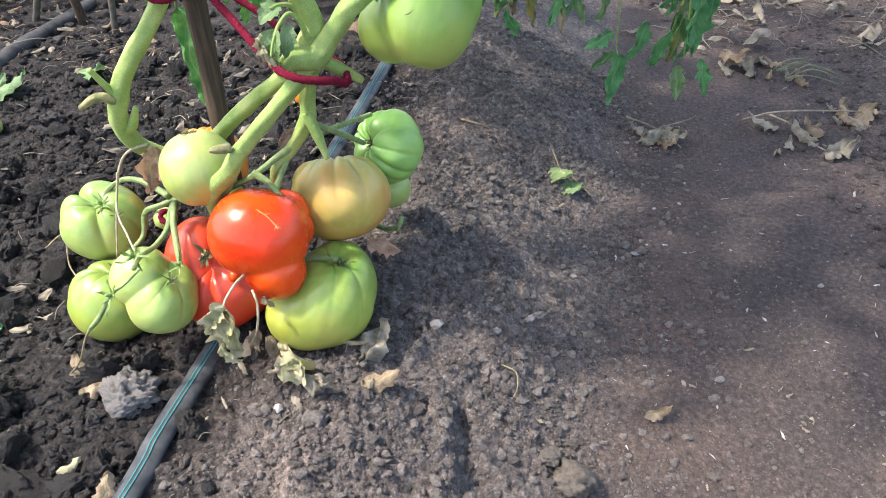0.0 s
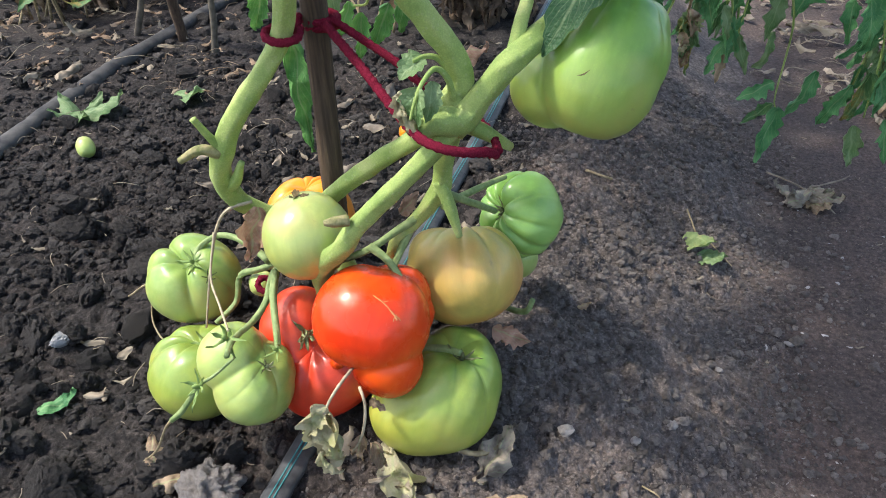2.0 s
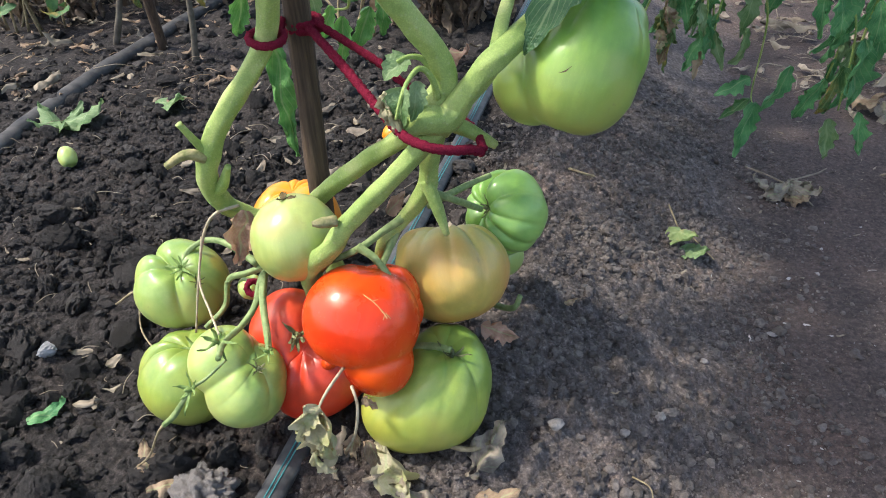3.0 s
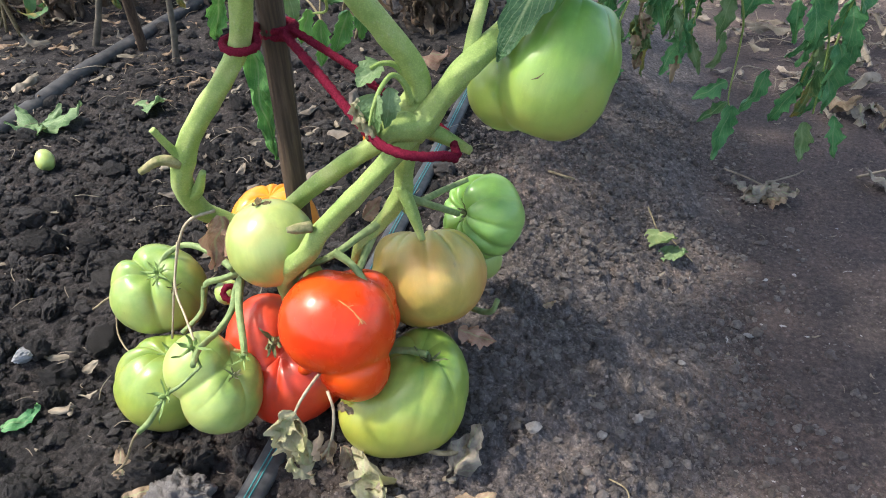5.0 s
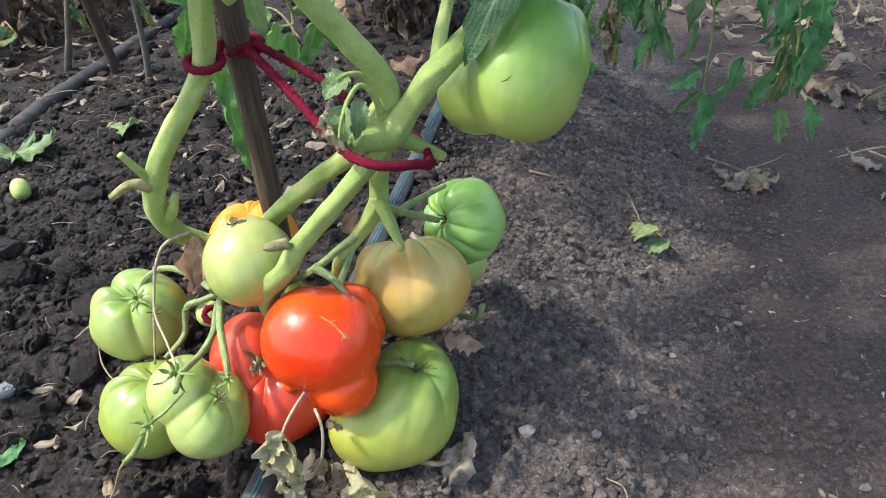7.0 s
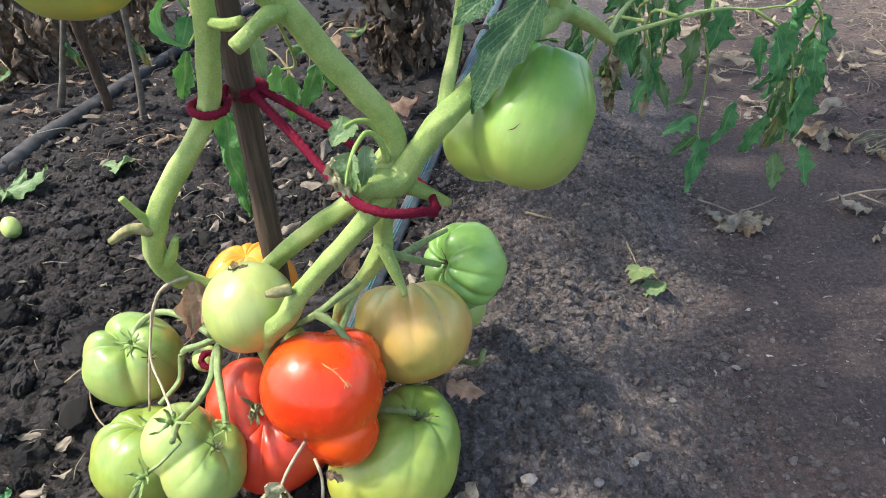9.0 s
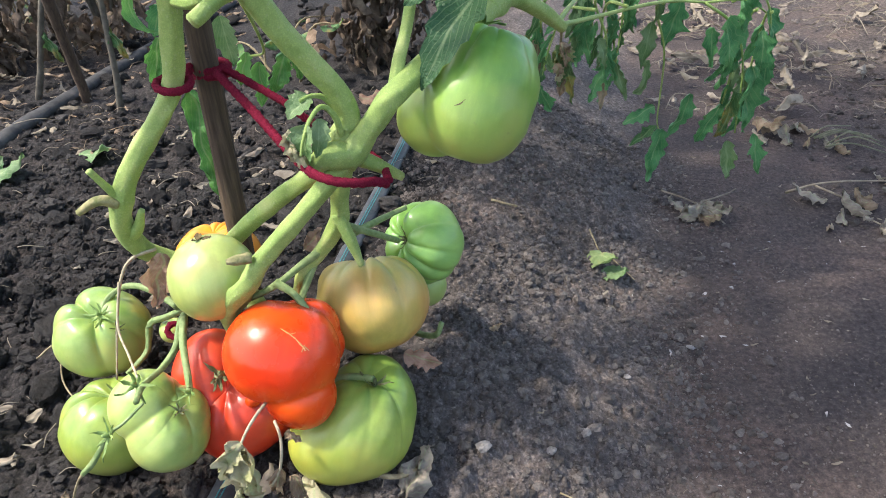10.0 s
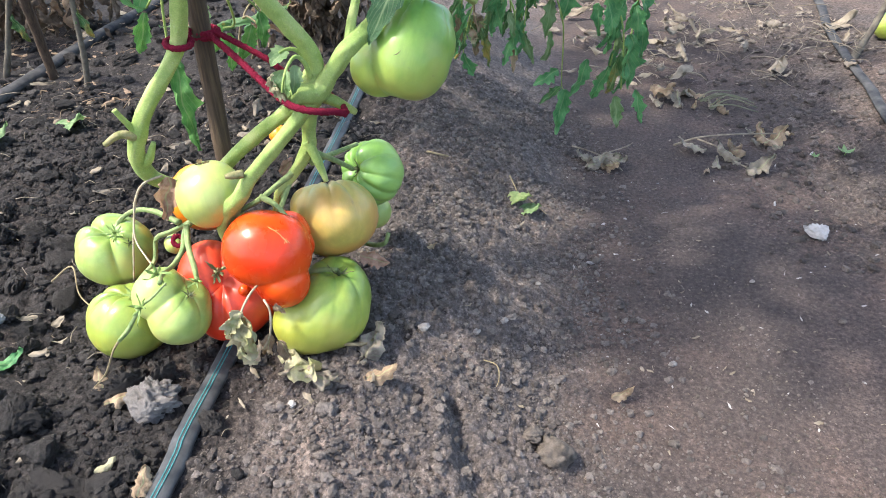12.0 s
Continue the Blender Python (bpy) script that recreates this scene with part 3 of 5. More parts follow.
def clod_shapes(count, level, rough, seed):
    """Lumpy unit clods, as arrays."""
    out = []
    for k in range(count):
        bm = bmesh.new()
        bmesh.ops.create_icosphere(bm, subdivisions=level, radius=1)
        o = Vector((seed + k * 7.3, k * 1.7, 0))
        for v in bm.verts:
            r = 1 + rough * noise.noise(v.co * 1.1 + o) + rough * 0.6 * noise.noise(v.co * 2.6 + o)
            if level > 2:
                r += 0.26 * noise.noise(v.co * 4 + o) + 0.20 * noise.noise(v.co * 9 + o) + (0.14 * noise.noise(v.co * 20 + o) if level > 3 else 0)
            v.co *= r
        cut = random.Random(seed * 31 + k)
        for _ in range(6):
            nrm = Vector([cut.uniform(-1, 1) for _ in range(3)]).normalized()
            h = cut.uniform(0.55, 0.9)
            for v in bm.verts:
                e = v.co.dot(nrm) - h
                if e > 0:
                    v.co -= nrm * e * 0.7
        out.append((np.array([v.co for v in bm.verts]), np.array([[v.index for v in f.verts] for f in bm.faces])))
        bm.free()
    return out


def scatter(name, shapes, spots, mat, label, rnd, sink=0.35, flat=False):
    """Many clods joined in one mesh; spots are (x, y, radius)."""
    V, F, o = [], [], 0
    for x, y, r in spots:
        v, f = rnd.choice(shapes)
        m = np.array(Euler([rnd.uniform(0, 6.28) for _ in range(3)]).to_matrix())
        s = np.array([rnd.uniform(0.75, 1.25), rnd.uniform(0.75, 1.25), rnd.uniform(0.6, 0.95)]) * r
        V.append((v @ m.T) * s + np.array((x, y, ground_z(x, y) + r * (0.8 - 2 * sink * rnd.uniform(0.5, 1.2)))))
        F.append(f + o)
        o += len(v)
    V, F = np.concatenate(V), np.concatenate(F)
    me = bpy.data.meshes.new(name)
    me.vertices.add(len(V))
    me.vertices.foreach_set("co", V.ravel())
    me.loops.add(F.size)
    me.loops.foreach_set("vertex_index", F.ravel())
    me.polygons.add(len(F))
    me.polygons.foreach_set("loop_start", np.arange(0, F.size, 3))
    me.materials.append(mat)
    me.update(calc_edges=True)
    me.polygons.foreach_set("use_smooth", [not flat] * len(F))
    ob = new(name, me)
    return tagged(ob, label, "soil", kind="stuff")


def spread(rnd, count, box, keep, lo, hi, power=2.0):
    out = []
    while len(out) < count:
        x, y = rnd.uniform(box[0], box[1]), rnd.uniform(box[2], box[3])
        if rnd.random() < keep(x, y):
            out.append((x, y, lo + (hi - lo) * rnd.random() ** power))
    return out


rs = random.Random(4)


def loose(x, y):
    """How cloddy the soil is: most left of the hose and along the bed's shoulder."""
    u = across(x, y)
    near = 1.0 if y < 1.2 else 0.5
    patch = 0.55 + 0.9 * noise.noise(Vector((x * 7, y * 7, 9)))
    return near * max(0.002, (1 - step(-0.12, 0.1, u)) + 0.35 * (1 - step(0.22, 0.36, u)) * patch + 0.3 * step(0.8, 1.0, u))


def crumbly(x, y):
    u = across(x, y)
    near = 1.0 if y < 1.1 else 0.4
    patch = 0.6 + 0.8 * noise.noise(Vector((x * 9, y * 9, 2)))
    return near * max(0.0, (1 - step(-0.04, 0.08, u)) * patch + 0.35 * step(0.8, 1.0, u))


def on_path(x, y):
    return step(0.3, 0.45, across(x, y)) * max(0.1, 0.5 + noise.noise(Vector((x * 6, y * 6, 5))))


CLODS = spread(rs, 2300, (-1.3, 1.3, 0.22, 2.2), loose, 0.0045, 0.019, 2.4)
NEAR = [c for c in CLODS if across(c[0], c[1]) < 0.03 and 0.3 < c[1] < 1.0 and c[2] > 0.007][:300]
REST = [c for c in CLODS if c not in NEAR]
scatter("slope_clods", clod_shapes(16, 3, 0.8, 30), [(x, y, r * 0.55) for x, y, r in REST if across(x, y) > 0.03], SLOPECLOD, "grey-brown clods along the bed's edge", rs, 0.52, True)
scatter("soil_clods", clod_shapes(16, 3, 0.42, 1), [c for c in REST if across(c[0], c[1]) <= 0.03], CLOD, "loose dark clods of dug garden soil", rs, 0.35, True)
def slope(x, y):
    u = across(x, y)
    return step(-0.02, 0.08, u) * (1 - 0.8 * step(0.32, 0.52, u)) * max(0.15, 0.6 + 0.9 * noise.noise(Vector((x * 9, y * 9, 2))))


scatter("soil_crumbs", clod_shapes(20, 2, 0.75, 50), spread(rs, 9500, (-0.95, 0.1, 0.26, 1.4), crumbly, 0.0018, 0.0075, 2.4), CLOD, "fine dark crumbs of garden soil", rs, 0.35, True)
scatter("slope_crumbs", clod_shapes(30, 2, 0.8, 70), spread(rs, 8000, (-0.30, 0.42, 0.28, 1.4), slope, 0.0013, 0.0062, 3.2), SLOPECLOD, "grey-brown crumbs on the bed's slope", rs, 0.42, True)
scatter("slope_grains", clod_shapes(20, 1, 0.8, 80), spread(rs, 28000, (-0.30, 0.50, 0.28, 1.3), slope, 0.0005, 0.0019, 2.0), SLOPECLOD, "fine grains on the bed's slope", rs, 0.35, True)
scatter("path_crumbs", clod_shapes(14, 1, 0.7, 90), spread(rs, 8000, (-0.05, 1.1, 0.3, 1.6), on_path, 0.0005, 0.0026, 3.5), PATHCLOD, "small dry crumbs on the trodden path", rs, 0.35, True)

BANKCLOD = clod_material("bank_clod", (0.030, 0.0246, 0.0215), (0.082, 0.067, 0.059), (0.19, 0.16, 0.14))
scatter("bank_crumbs", clod_shapes(16, 2, 0.7, 95), spread(rs, 2600, (0.55, 1.25, 0.70, 1.75), lambda x, y: step(0.66, 0.86, across(x, y)), 0.0018, 0.0095, 3.0), BANKCLOD, "crumbled brown soil along the far bed", rs, 0.5, True)


# the larger clods beside the plant, each on its own
CLOD_MESH = [smooth_mesh("soil_clod", [tuple(p) for p in v], [tuple(int(i) for i in q) for q in f], CLOD, True) for v, f in clod_shapes(18, 4, 0.42, 200)]
for x, y, r in NEAR:
    ob = new("soil_clod", rs.choice(CLOD_MESH))
    ob.parent = ground
    ob.matrix_basis = Matrix.LocRotScale((x, y, ground_z(x, y) + r * rs.uniform(0.0, 0.45)), Euler([rs.uniform(0, 6.28) for _ in range(3)]), Vector((rs.uniform(0.8, 1.25), rs.uniform(0.8, 1.25), rs.uniform(0.65, 1.0))) * r)


def single_clod(x, y, r, mat, label, seed, level=5, rough=0.35, squash=0.75, name="soil_clod", cat="soil clod"):
    v, f = clod_shapes(1, level, rough, seed)[0]
    v = v * np.array((1, 0.9, squash)) * r
    ob = part(name, ([tuple(p) for p in v], [tuple(int(i) for i in q) for q in f]), mat)
    ob.location = (x, y, ground_z(x, y) + r * 0.45)
    return tagged(ob, label, cat)


single_clod(0.163, 0.408, 0.021, PATHCLOD, "large dry grey clod lying on the path's edge", 11, level=4, rough=0.25, squash=0.8)
single_clod(0.138, 0.428, 0.012, PATHCLOD, "dry grey clod beside a larger clod", 12, level=4, rough=0.25)
single_clod(0.152, 0.434, 0.010, PATHCLOD, "small dry grey clod beside a larger clod", 13, level=4, rough=0.25)
single_clod(-0.260, 0.445, 0.027, CRUST, "rough pale crusted clod beside the drip hose", 14, rough=0.42, squash=0.6, level=5)
single_clod(-0.385, 0.435, 0.024, CLOD, "large dark clod on the dug bed", 15)
single_clod(-0.440, 0.750, 0.024, CLOD, "large dark clod on the dug bed", 16)
single_clod(-0.560, 0.790, 0.026, CLOD, "large dark clod on the dug bed", 17)
single_clod(-0.500, 0.800, 0.020, CLOD, "dark clod on the dug bed", 18)
single_clod(0.672, 0.800, 0.021, STONE, "flat pale stone lying on the path", 19, rough=0.4, squash=0.28, name="stone", cat="stone")
single_clod(-0.113, 0.426, 0.0045, STONE, "small pale stone on the bed", 20, rough=0.2, name="stone", cat="stone")
for k, (x, y, r) in enumerate(((0.029, 0.550, 0.0075), (0.012, 0.548, 0.006), (0.095, 0.567, 0.005), (0.306, 0.775, 0.0085), (0.296, 0.770, 0.005), (0.375, 0.655, 0.004), (0.345, 0.545, 0.005), (0.30, 0.42, 0.006), (0.135, 0.60, 0.006), (0.46, 0.60, 0.004), (0.52, 0.70, 0.004), (0.60, 0.60, 0.005), (0.20, 0.70, 0.004))):
    single_clod(x, y, r, (CRUST, PATHCLOD)[k % 2], "small grey stone on the trodden earth", 400 + k, level=3, rough=0.6, squash=0.5, name="stone", cat="stone")
single_clod(-0.475, 0.600, 0.010, PEBBLE, "smooth grey pebble on the bed", 21, rough=0.12, name="pebble", cat="pebble")


# ---- drip hoses ----
def drip_hose(pts, label, stripes=True, width=0.0115, flat=0.55):
    at = [(x, y, lay(x, y) + 0.008) for x, y in pts]
    hose = thing("drip_hose", at[0], label, "hose", "drip hoses")
    part("hose_body", tube(at, width, 16, 8, 0.03 if stripes else 0.12, 2.0, flat), HOSE if stripes else DUSTY, hose)
    if stripes:
        for off in (-0.0015, 0.0022):
            line = [(x + off, y, z + width * flat + 0.0002) for x, y, z in at]
            part("stripe", tube(line, 0.0006, 6, 8), STRIPE, hose, "thin teal line on the hose")
    return hose


drip_hose([(-0.33, -0.25), (-0.262, 0.15), (-0.220, 0.35), (-0.2135, 0.40), (-0.193, 0.50), (-0.165, 0.65), (-0.12, 0.9), (-0.081, 1.11), (0.0, 1.6), (0.12, 2.3), (0.3, 3.4)],
          "flattened black drip hose with teal stripes on the soil")
drip_hose([(-0.82, 0.6), (-0.803, 0.95), (-0.797, 1.11), (-0.789, 1.218), (-0.778, 1.331), (-0.753, 1.452), (-0.713, 1.671), (-0.62, 2.05), (-0.4, 3.0)], "dusty black water pipe along the neighbouring bed", False, 0.0150, 0.8)
drip_hose([(0.94, 0.95), (1.002, 1.17), (1.041, 1.286), (1.078, 1.42), (1.153, 1.662), (1.246, 1.893), (1.40, 2.4)], "dusty flattened drip hose along the far bed", False, 0.0120, 0.5)


def fuzz(body, density, length, thick, seed):
    """Short hairs standing on a part's skin."""
    r = random.Random(seed)
    V, F = [], []
    for f in body.data.polygons:
        if f.center.z > 0.62 or len(f.vertices) > 4:
            continue
        want = f.area * density
        for _ in range(int(want) + (r.random() < want % 1)):
            w = [r.random() for _ in f.vertices]
            p = sum((body.data.vertices[i].co * q for i, q in zip(f.vertices, w)), Vector()) / sum(w)
            d = (f.normal + Vector([r.uniform(-0.5, 0.5) for _ in range(3)])).normalized()
            a = d.orthogonal().normalized() * thick
            b = d.cross(a)
            o = len(V)
            V += [p + a, p - a * 0.5 + b * 0.8, p - a * 0.5 - b * 0.8, p + d * length * r.uniform(0.5, 1.2)]
            F += [(o, o + 1, o + 3), (o + 1, o + 2, o + 3), (o + 2, o, o + 3)]
    return V, F


# ---- the stake and yarn ----
def stake(base, top, radius, label, seed):
    b, t = Vector(base), Vector(top)
    pts = [b + (t - b) * k / 5 + Vector((noise.noise(Vector((seed, k, 0))), noise.noise(Vector((k, seed, 5))), 0)) * radius * 0.25 for k in range(6)]
    ob = part("wooden_stake", tube(pts, [radius * f for f in (1, 0.98, 1.04, 0.97, 1.02, 0.95)], 10, 6, 0.16, seed), WOOD)
    return tagged(ob, label, "stake", "plant stakes")


stake((-0.186, 0.642, 0.05), (-0.168, 0.668, 1.15), 0.0098, "weathered brown wooden stake holding the tied plant", 1)
stake((-0.721, 1.468, 0.06), (-0.678, 1.330, 0.644), 0.0100, "thin dark wooden stake in the neighbouring bed", 2)

yarn = thing("yarn_tie", (-0.178, 0.648, 0.412), "fuzzy maroon yarn tying the stems to the stake", "yarn")


def ring(c, axis, r, turns=1.0, n=14, lift=0.0, phase=0.0):
    m = frame_of(axis).to_3x3()
    return [Vector(c) + m @ Vector((math.cos(phase + 6.283 * turns * k / n) * r, math.sin(phase + 6.283 * turns * k / n) * r, lift * k / n)) for k in range(n + 1)]


YR = 0.0033
part("stake_loop", yarn_geo(ring((-0.178, 0.656, 0.412), (0.1, 0.1, 1), 0.013, 2.0, 26, 0.010), YR), TWINE, yarn)
part("stem_loop", yarn_geo(ring((-0.196, 0.620, 0.418), (0.15, -0.15, 1), 0.0125, 1.15, 16, 0.003), YR), TWINE, yarn)
part("strand", yarn_geo([(-0.190, 0.645, 0.425), (-0.190, 0.636, 0.418), (-0.186, 0.630, 0.412)], YR), TWINE, yarn)
part("strand", yarn_geo([(-0.170, 0.643, 0.419), (-0.137, 0.6034, 0.4045), (-0.1053, 0.5651, 0.388), (-0.0866, 0.5418, 0.3815), (-0.0699, 0.5315, 0.3790), (-0.0553, 0.5345, 0.3750), (-0.0434, 0.5450, 0.3700), (-0.0348, 0.5560, 0.3620)], YR * 1.1), TWINE, yarn)
part("strand", yarn_geo([(-0.168, 0.6505, 0.421), (-0.1438, 0.6388, 0.4109), (-0.1147, 0.6253, 0.3978), (-0.0997, 0.6188, 0.3873), (-0.070, 0.606, 0.374), (-0.045, 0.594, 0.362), (-0.0345, 0.560, 0.3615)], YR), TWINE, yarn)
part("stem_loop", yarn_geo(ring((-0.236, 0.583, 0.212), (0.5, -0.6, 0.6), 0.006, 1.2, 12, 0.004), YR * 0.9), TWINE, yarn)
for strand in list(yarn.children):
    part("fuzz", fuzz(strand, 1.1e6, 0.0017, 0.00006, 3), TWINE, strand, "fine loose wool fibres")


# ---- the tomato plant ----
plant = thing("tomato_plant", (-0.12, 0.60, 0.09), "thick pale green tomato plant with pruned branches tied to stake", "tomato plant")


def stem(pts, radii, label="", name="stem", mat=None, sides=14):
    body = part(name, tube(pts, [r * 0.84 for r in radii], max(sides, 20), 8, 0.14, len(pts), ridge=0.06), mat or STEM, plant, label)
    if mat is None and max(radii) > 0.004:
        part("fuzz", fuzz(body, 3.0e5 if max(radii) > 0.006 else 2e5, 0.0017, 0.00005, len(pts)), DOWN, body, "short pale hairs")
    return body


stem([(-0.20, 0.57, 0.90), (-0.175, 0.600, 0.60), (-0.180, 0.610, 0.493), (-0.187, 0.615, 0.454), (-0.196, 0.620, 0.420), (-0.210, 0.615, 0.397), (-0.235, 0.600, 0.365),
      (-0.251, 0.597, 0.335), (-0.260, 0.602, 0.306), (-0.256, 0.612, 0.279), (-0.238, 0.622, 0.262), (-0.205, 0.632, 0.250), (-0.17, 0.62, 0.20), (-0.15, 0.61, 0.07)],
     [0.008, 0.009, 0.0095, 0.0095, 0.0095, 0.0092, 0.0095, 0.0105, 0.0105, 0.0100, 0.0075, 0.007, 0.011, 0.013], name="main_stem")
stem([(-0.062, 0.572, 0.380), (-0.081, 0.563, 0.360), (-0.105, 0.557, 0.335), (-0.134, 0.552, 0.305), (-0.151, 0.548, 0.282), (-0.172, 0.556, 0.256), (-0.176, 0.58, 0.20), (-0.16, 0.60, 0.07)],
     [0.0095, 0.0088, 0.0086, 0.0088, 0.0095, 0.0105, 0.012, 0.013], name="main_stem")
stem([(-0.068, 0.583, 0.380), (-0.098, 0.592, 0.353), (-0.133, 0.602, 0.325), (-0.171, 0.615, 0.289), (-0.195, 0.622, 0.262)], [0.0095, 0.0088, 0.0088, 0.0088, 0.008], name="branch")
stem([(-0.070, 0.578, 0.370), (-0.076, 0.580, 0.338), (-0.080, 0.582, 0.315), (-0.099, 0.587, 0.285), (-0.118, 0.584, 0.262), (-0.13, 0.60, 0.2)], [0.0095, 0.0088, 0.0085, 0.007, 0.006, 0.006], name="branch")
stem([(-0.079, 0.579, 0.326), (-0.071, 0.573, 0.305), (-0.064, 0.569, 0.283)], [0.0066, 0.0056, 0.0030], "cut dried branch stub", "stub")
stem([(-0.082, 0.588, 0.372), (-0.072, 0.581, 0.385), (-0.062, 0.582, 0.401), (-0.066, 0.580, 0.421), (-0.081, 0.575, 0.445), (-0.097, 0.570, 0.468), (-0.114, 0.561, 0.500), (-0.150, 0.545, 0.545), (-0.22, 0.54, 0.65), (-0.24, 0.56, 0.85)],
     [0.0105, 0.0110, 0.0105, 0.0098, 0.0098, 0.0098, 0.0098, 0.009, 0.008, 0.007], name="branch")
stem([(-0.113, 0.561, 0.502), (-0.125, 0.546, 0.498), (-0.139, 0.531, 0.488)], [0.0075, 0.0062, 0.0058], "cut branch stub with pale end", "stub")
stem([(-0.175, 0.607, 0.482), (-0.162, 0.596, 0.483), (-0.150, 0.588, 0.487)], [0.005, 0.0048, 0.004], name="stub")
stem([(-0.068, 0.572, 0.372), (-0.046, 0.576, 0.398), (-0.026, 0.581, 0.421), (0.0019, 0.6172, 0.4353), (0.0208, 0.6389, 0.4430), (0.0417, 0.6631, 0.4506), (0.0579, 0.6889, 0.4611), (0.05, 0.68, 0.56), (0.04, 0.68, 0.7)],
     [0.0110, 0.0104, 0.0100, 0.0098, 0.0094, 0.0090, 0.0086, 0.008, 0.006], name="branch")
stem([(-0.0271, 0.5858, 0.4214), (-0.0235, 0.6012, 0.4382), (-0.0186, 0.6226, 0.4537), (-0.0132, 0.6467, 0.4752), (-0.0032, 0.6795, 0.5106)], [0.0062, 0.0056, 0.0052, 0.005, 0.004], name="shoot")
stem([(-0.063, 0.574, 0.378), (-0.043, 0.581, 0.364), (-0.028, 0.591, 0.349)], [0.0075, 0.0062, 0.0038], name="stub")
stem([(0.0432, 0.6663, 0.4517), (0.0583, 0.6900, 0.4537), (0.069, 0.705, 0.449), (0.0906, 0.726, 0.433), (0.1136, 0.7436, 0.4126)], [0.0095, 0.0090, 0.0086, 0.0080, 0.0062], name="branch")
for pts in ([(0.110, 0.742, 0.415), (0.150, 0.80, 0.404), (0.219, 0.860, 0.398), (0.262, 0.905, 0.388), (0.300, 0.925, 0.380), (0.36, 0.950, 0.372), (0.42, 0.98, 0.33)], [(0.109, 0.746, 0.416), (0.135, 0.818, 0.4154), (0.172, 0.890, 0.411), (0.240, 0.94, 0.400)]):
    stem(pts, [0.0030, 0.0024, 0.0021, 0.0018, 0.0016, 0.0014, 0.0011][:len(pts)], name="leaf_stalk", sides=8)
stem([(-0.092, 0.556, 0.372), (-0.078, 0.562, 0.382), (-0.062, 0.570, 0.380), (-0.048, 0.576, 0.392)], [0.0050, 0.0112, 0.0118, 0.0080], "swollen node where the branches fork", "node")
# suckers and small stubs on the curved stem
stem([(-0.251, 0.593, 0.340), (-0.257, 0.588, 0.355), (-0.262, 0.584, 0.368)], [0.0045, 0.0036, 0.0030], name="shoot")
stem([(-0.252, 0.592, 0.335), (-0.264, 0.586, 0.341), (-0.281, 0.583, 0.332)], [0.0062, 0.0046, 0.0030], "dry cut branch stub", "stub", STUB)
stem([(-0.259, 0.604, 0.295), (-0.247, 0.599, 0.307), (-0.237, 0.595, 0.326)], [0.005, 0.0055, 0.0030], name="shoot")
stem([(-0.143, 0.547, 0.309), (-0.152, 0.541, 0.311), (-0.158, 0.538, 0.312)], [0.0055, 0.0046, 0.0024], "dry cut stub", "stub", STUB)

# fruit stalks
STALKS = (
    [(-0.095, 0.586, 0.290), (-0.112, 0.580, 0.280), (-0.134, 0.570, 0.267), (-0.160, 0.572, 0.252), (-0.18, 0.58, 0.24)],
    [(-0.135, 0.568, 0.270), (-0.121, 0.562, 0.264), (-0.110, 0.552, 0.255), (-0.106, 0.545, 0.243)],
    [(-0.105, 0.586, 0.276), (-0.112, 0.575, 0.262), (-0.118, 0.565, 0.25)],
    [(-0.235, 0.60, 0.225), (-0.267, 0.622, 0.229), (-0.292, 0.632, 0.226), (-0.309, 0.627, 0.218), (-0.316, 0.615, 0.207)],
    [(-0.20, 0.590, 0.242), (-0.220, 0.575, 0.234), (-0.222, 0.550, 0.222), (-0.227, 0.530, 0.218), (-0.230, 0.500, 0.227), (-0.226, 0.478, 0.232)],
    [(-0.220, 0.575, 0.234), (-0.215, 0.550, 0.226), (-0.206, 0.525, 0.217), (-0.202, 0.512, 0.208)],
    [(-0.20, 0.60, 0.235), (-0.245, 0.600, 0.215), (-0.265, 0.600, 0.206), (-0.270, 0.590, 0.184), (-0.285, 0.573, 0.172)],
    [(-0.079, 0.590, 0.309), (-0.060, 0.610, 0.288), (-0.046, 0.640, 0.262), (-0.042, 0.655, 0.250)],
    [(-0.080, 0.600, 0.290), (-0.070, 0.622, 0.284), (-0.050, 0.660, 0.274), (-0.035, 0.680, 0.27)],
    [(-0.103, 0.550, 0.178), (-0.078, 0.545, 0.187), (-0.061, 0.538, 0.190)],
    [(-0.06, 0.66, 0.16), (-0.035, 0.64, 0.155), (-0.012, 0.62, 0.165), (-0.005, 0.62, 0.18)],
)
for k, pts in enumerate(STALKS):
    stem(pts, [0.0042, 0.0036, 0.0032, 0.0030, 0.0028, 0.0026][:len(pts)], name="fruit_stalk", sides=8, mat=STALK)
stem([(-0.219, 0.475, 0.234), (-0.232, 0.465, 0.225), (-0.243, 0.460, 0.218), (-0.260, 0.455, 0.195), (-0.272, 0.456, 0.182)], [0.0013, 0.0013, 0.0016, 0.0028, 0.0024], "fruit stalk ending in a bare star", "fruit_stalk", STALK, 8)
stem([(-0.272, 0.456, 0.182), (-0.284, 0.460, 0.165), (-0.300, 0.462, 0.135), (-0.326, 0.470, 0.104)], [0.0016, 0.0011, 0.0011, 0.0009], "withered brown stalk", "fruit_stalk", STEM_DRY, 6)
stem([(-0.242, 0.608, 0.281), (-0.261, 0.600, 0.277), (-0.270, 0.590, 0.264), (-0.276, 0.572, 0.232), (-0.283, 0.553, 0.185)], [0.0016, 0.0017, 0.0015, 0.0012, 0.0010], "withered string-like stalk", "fruit_stalk", STRING, 6)
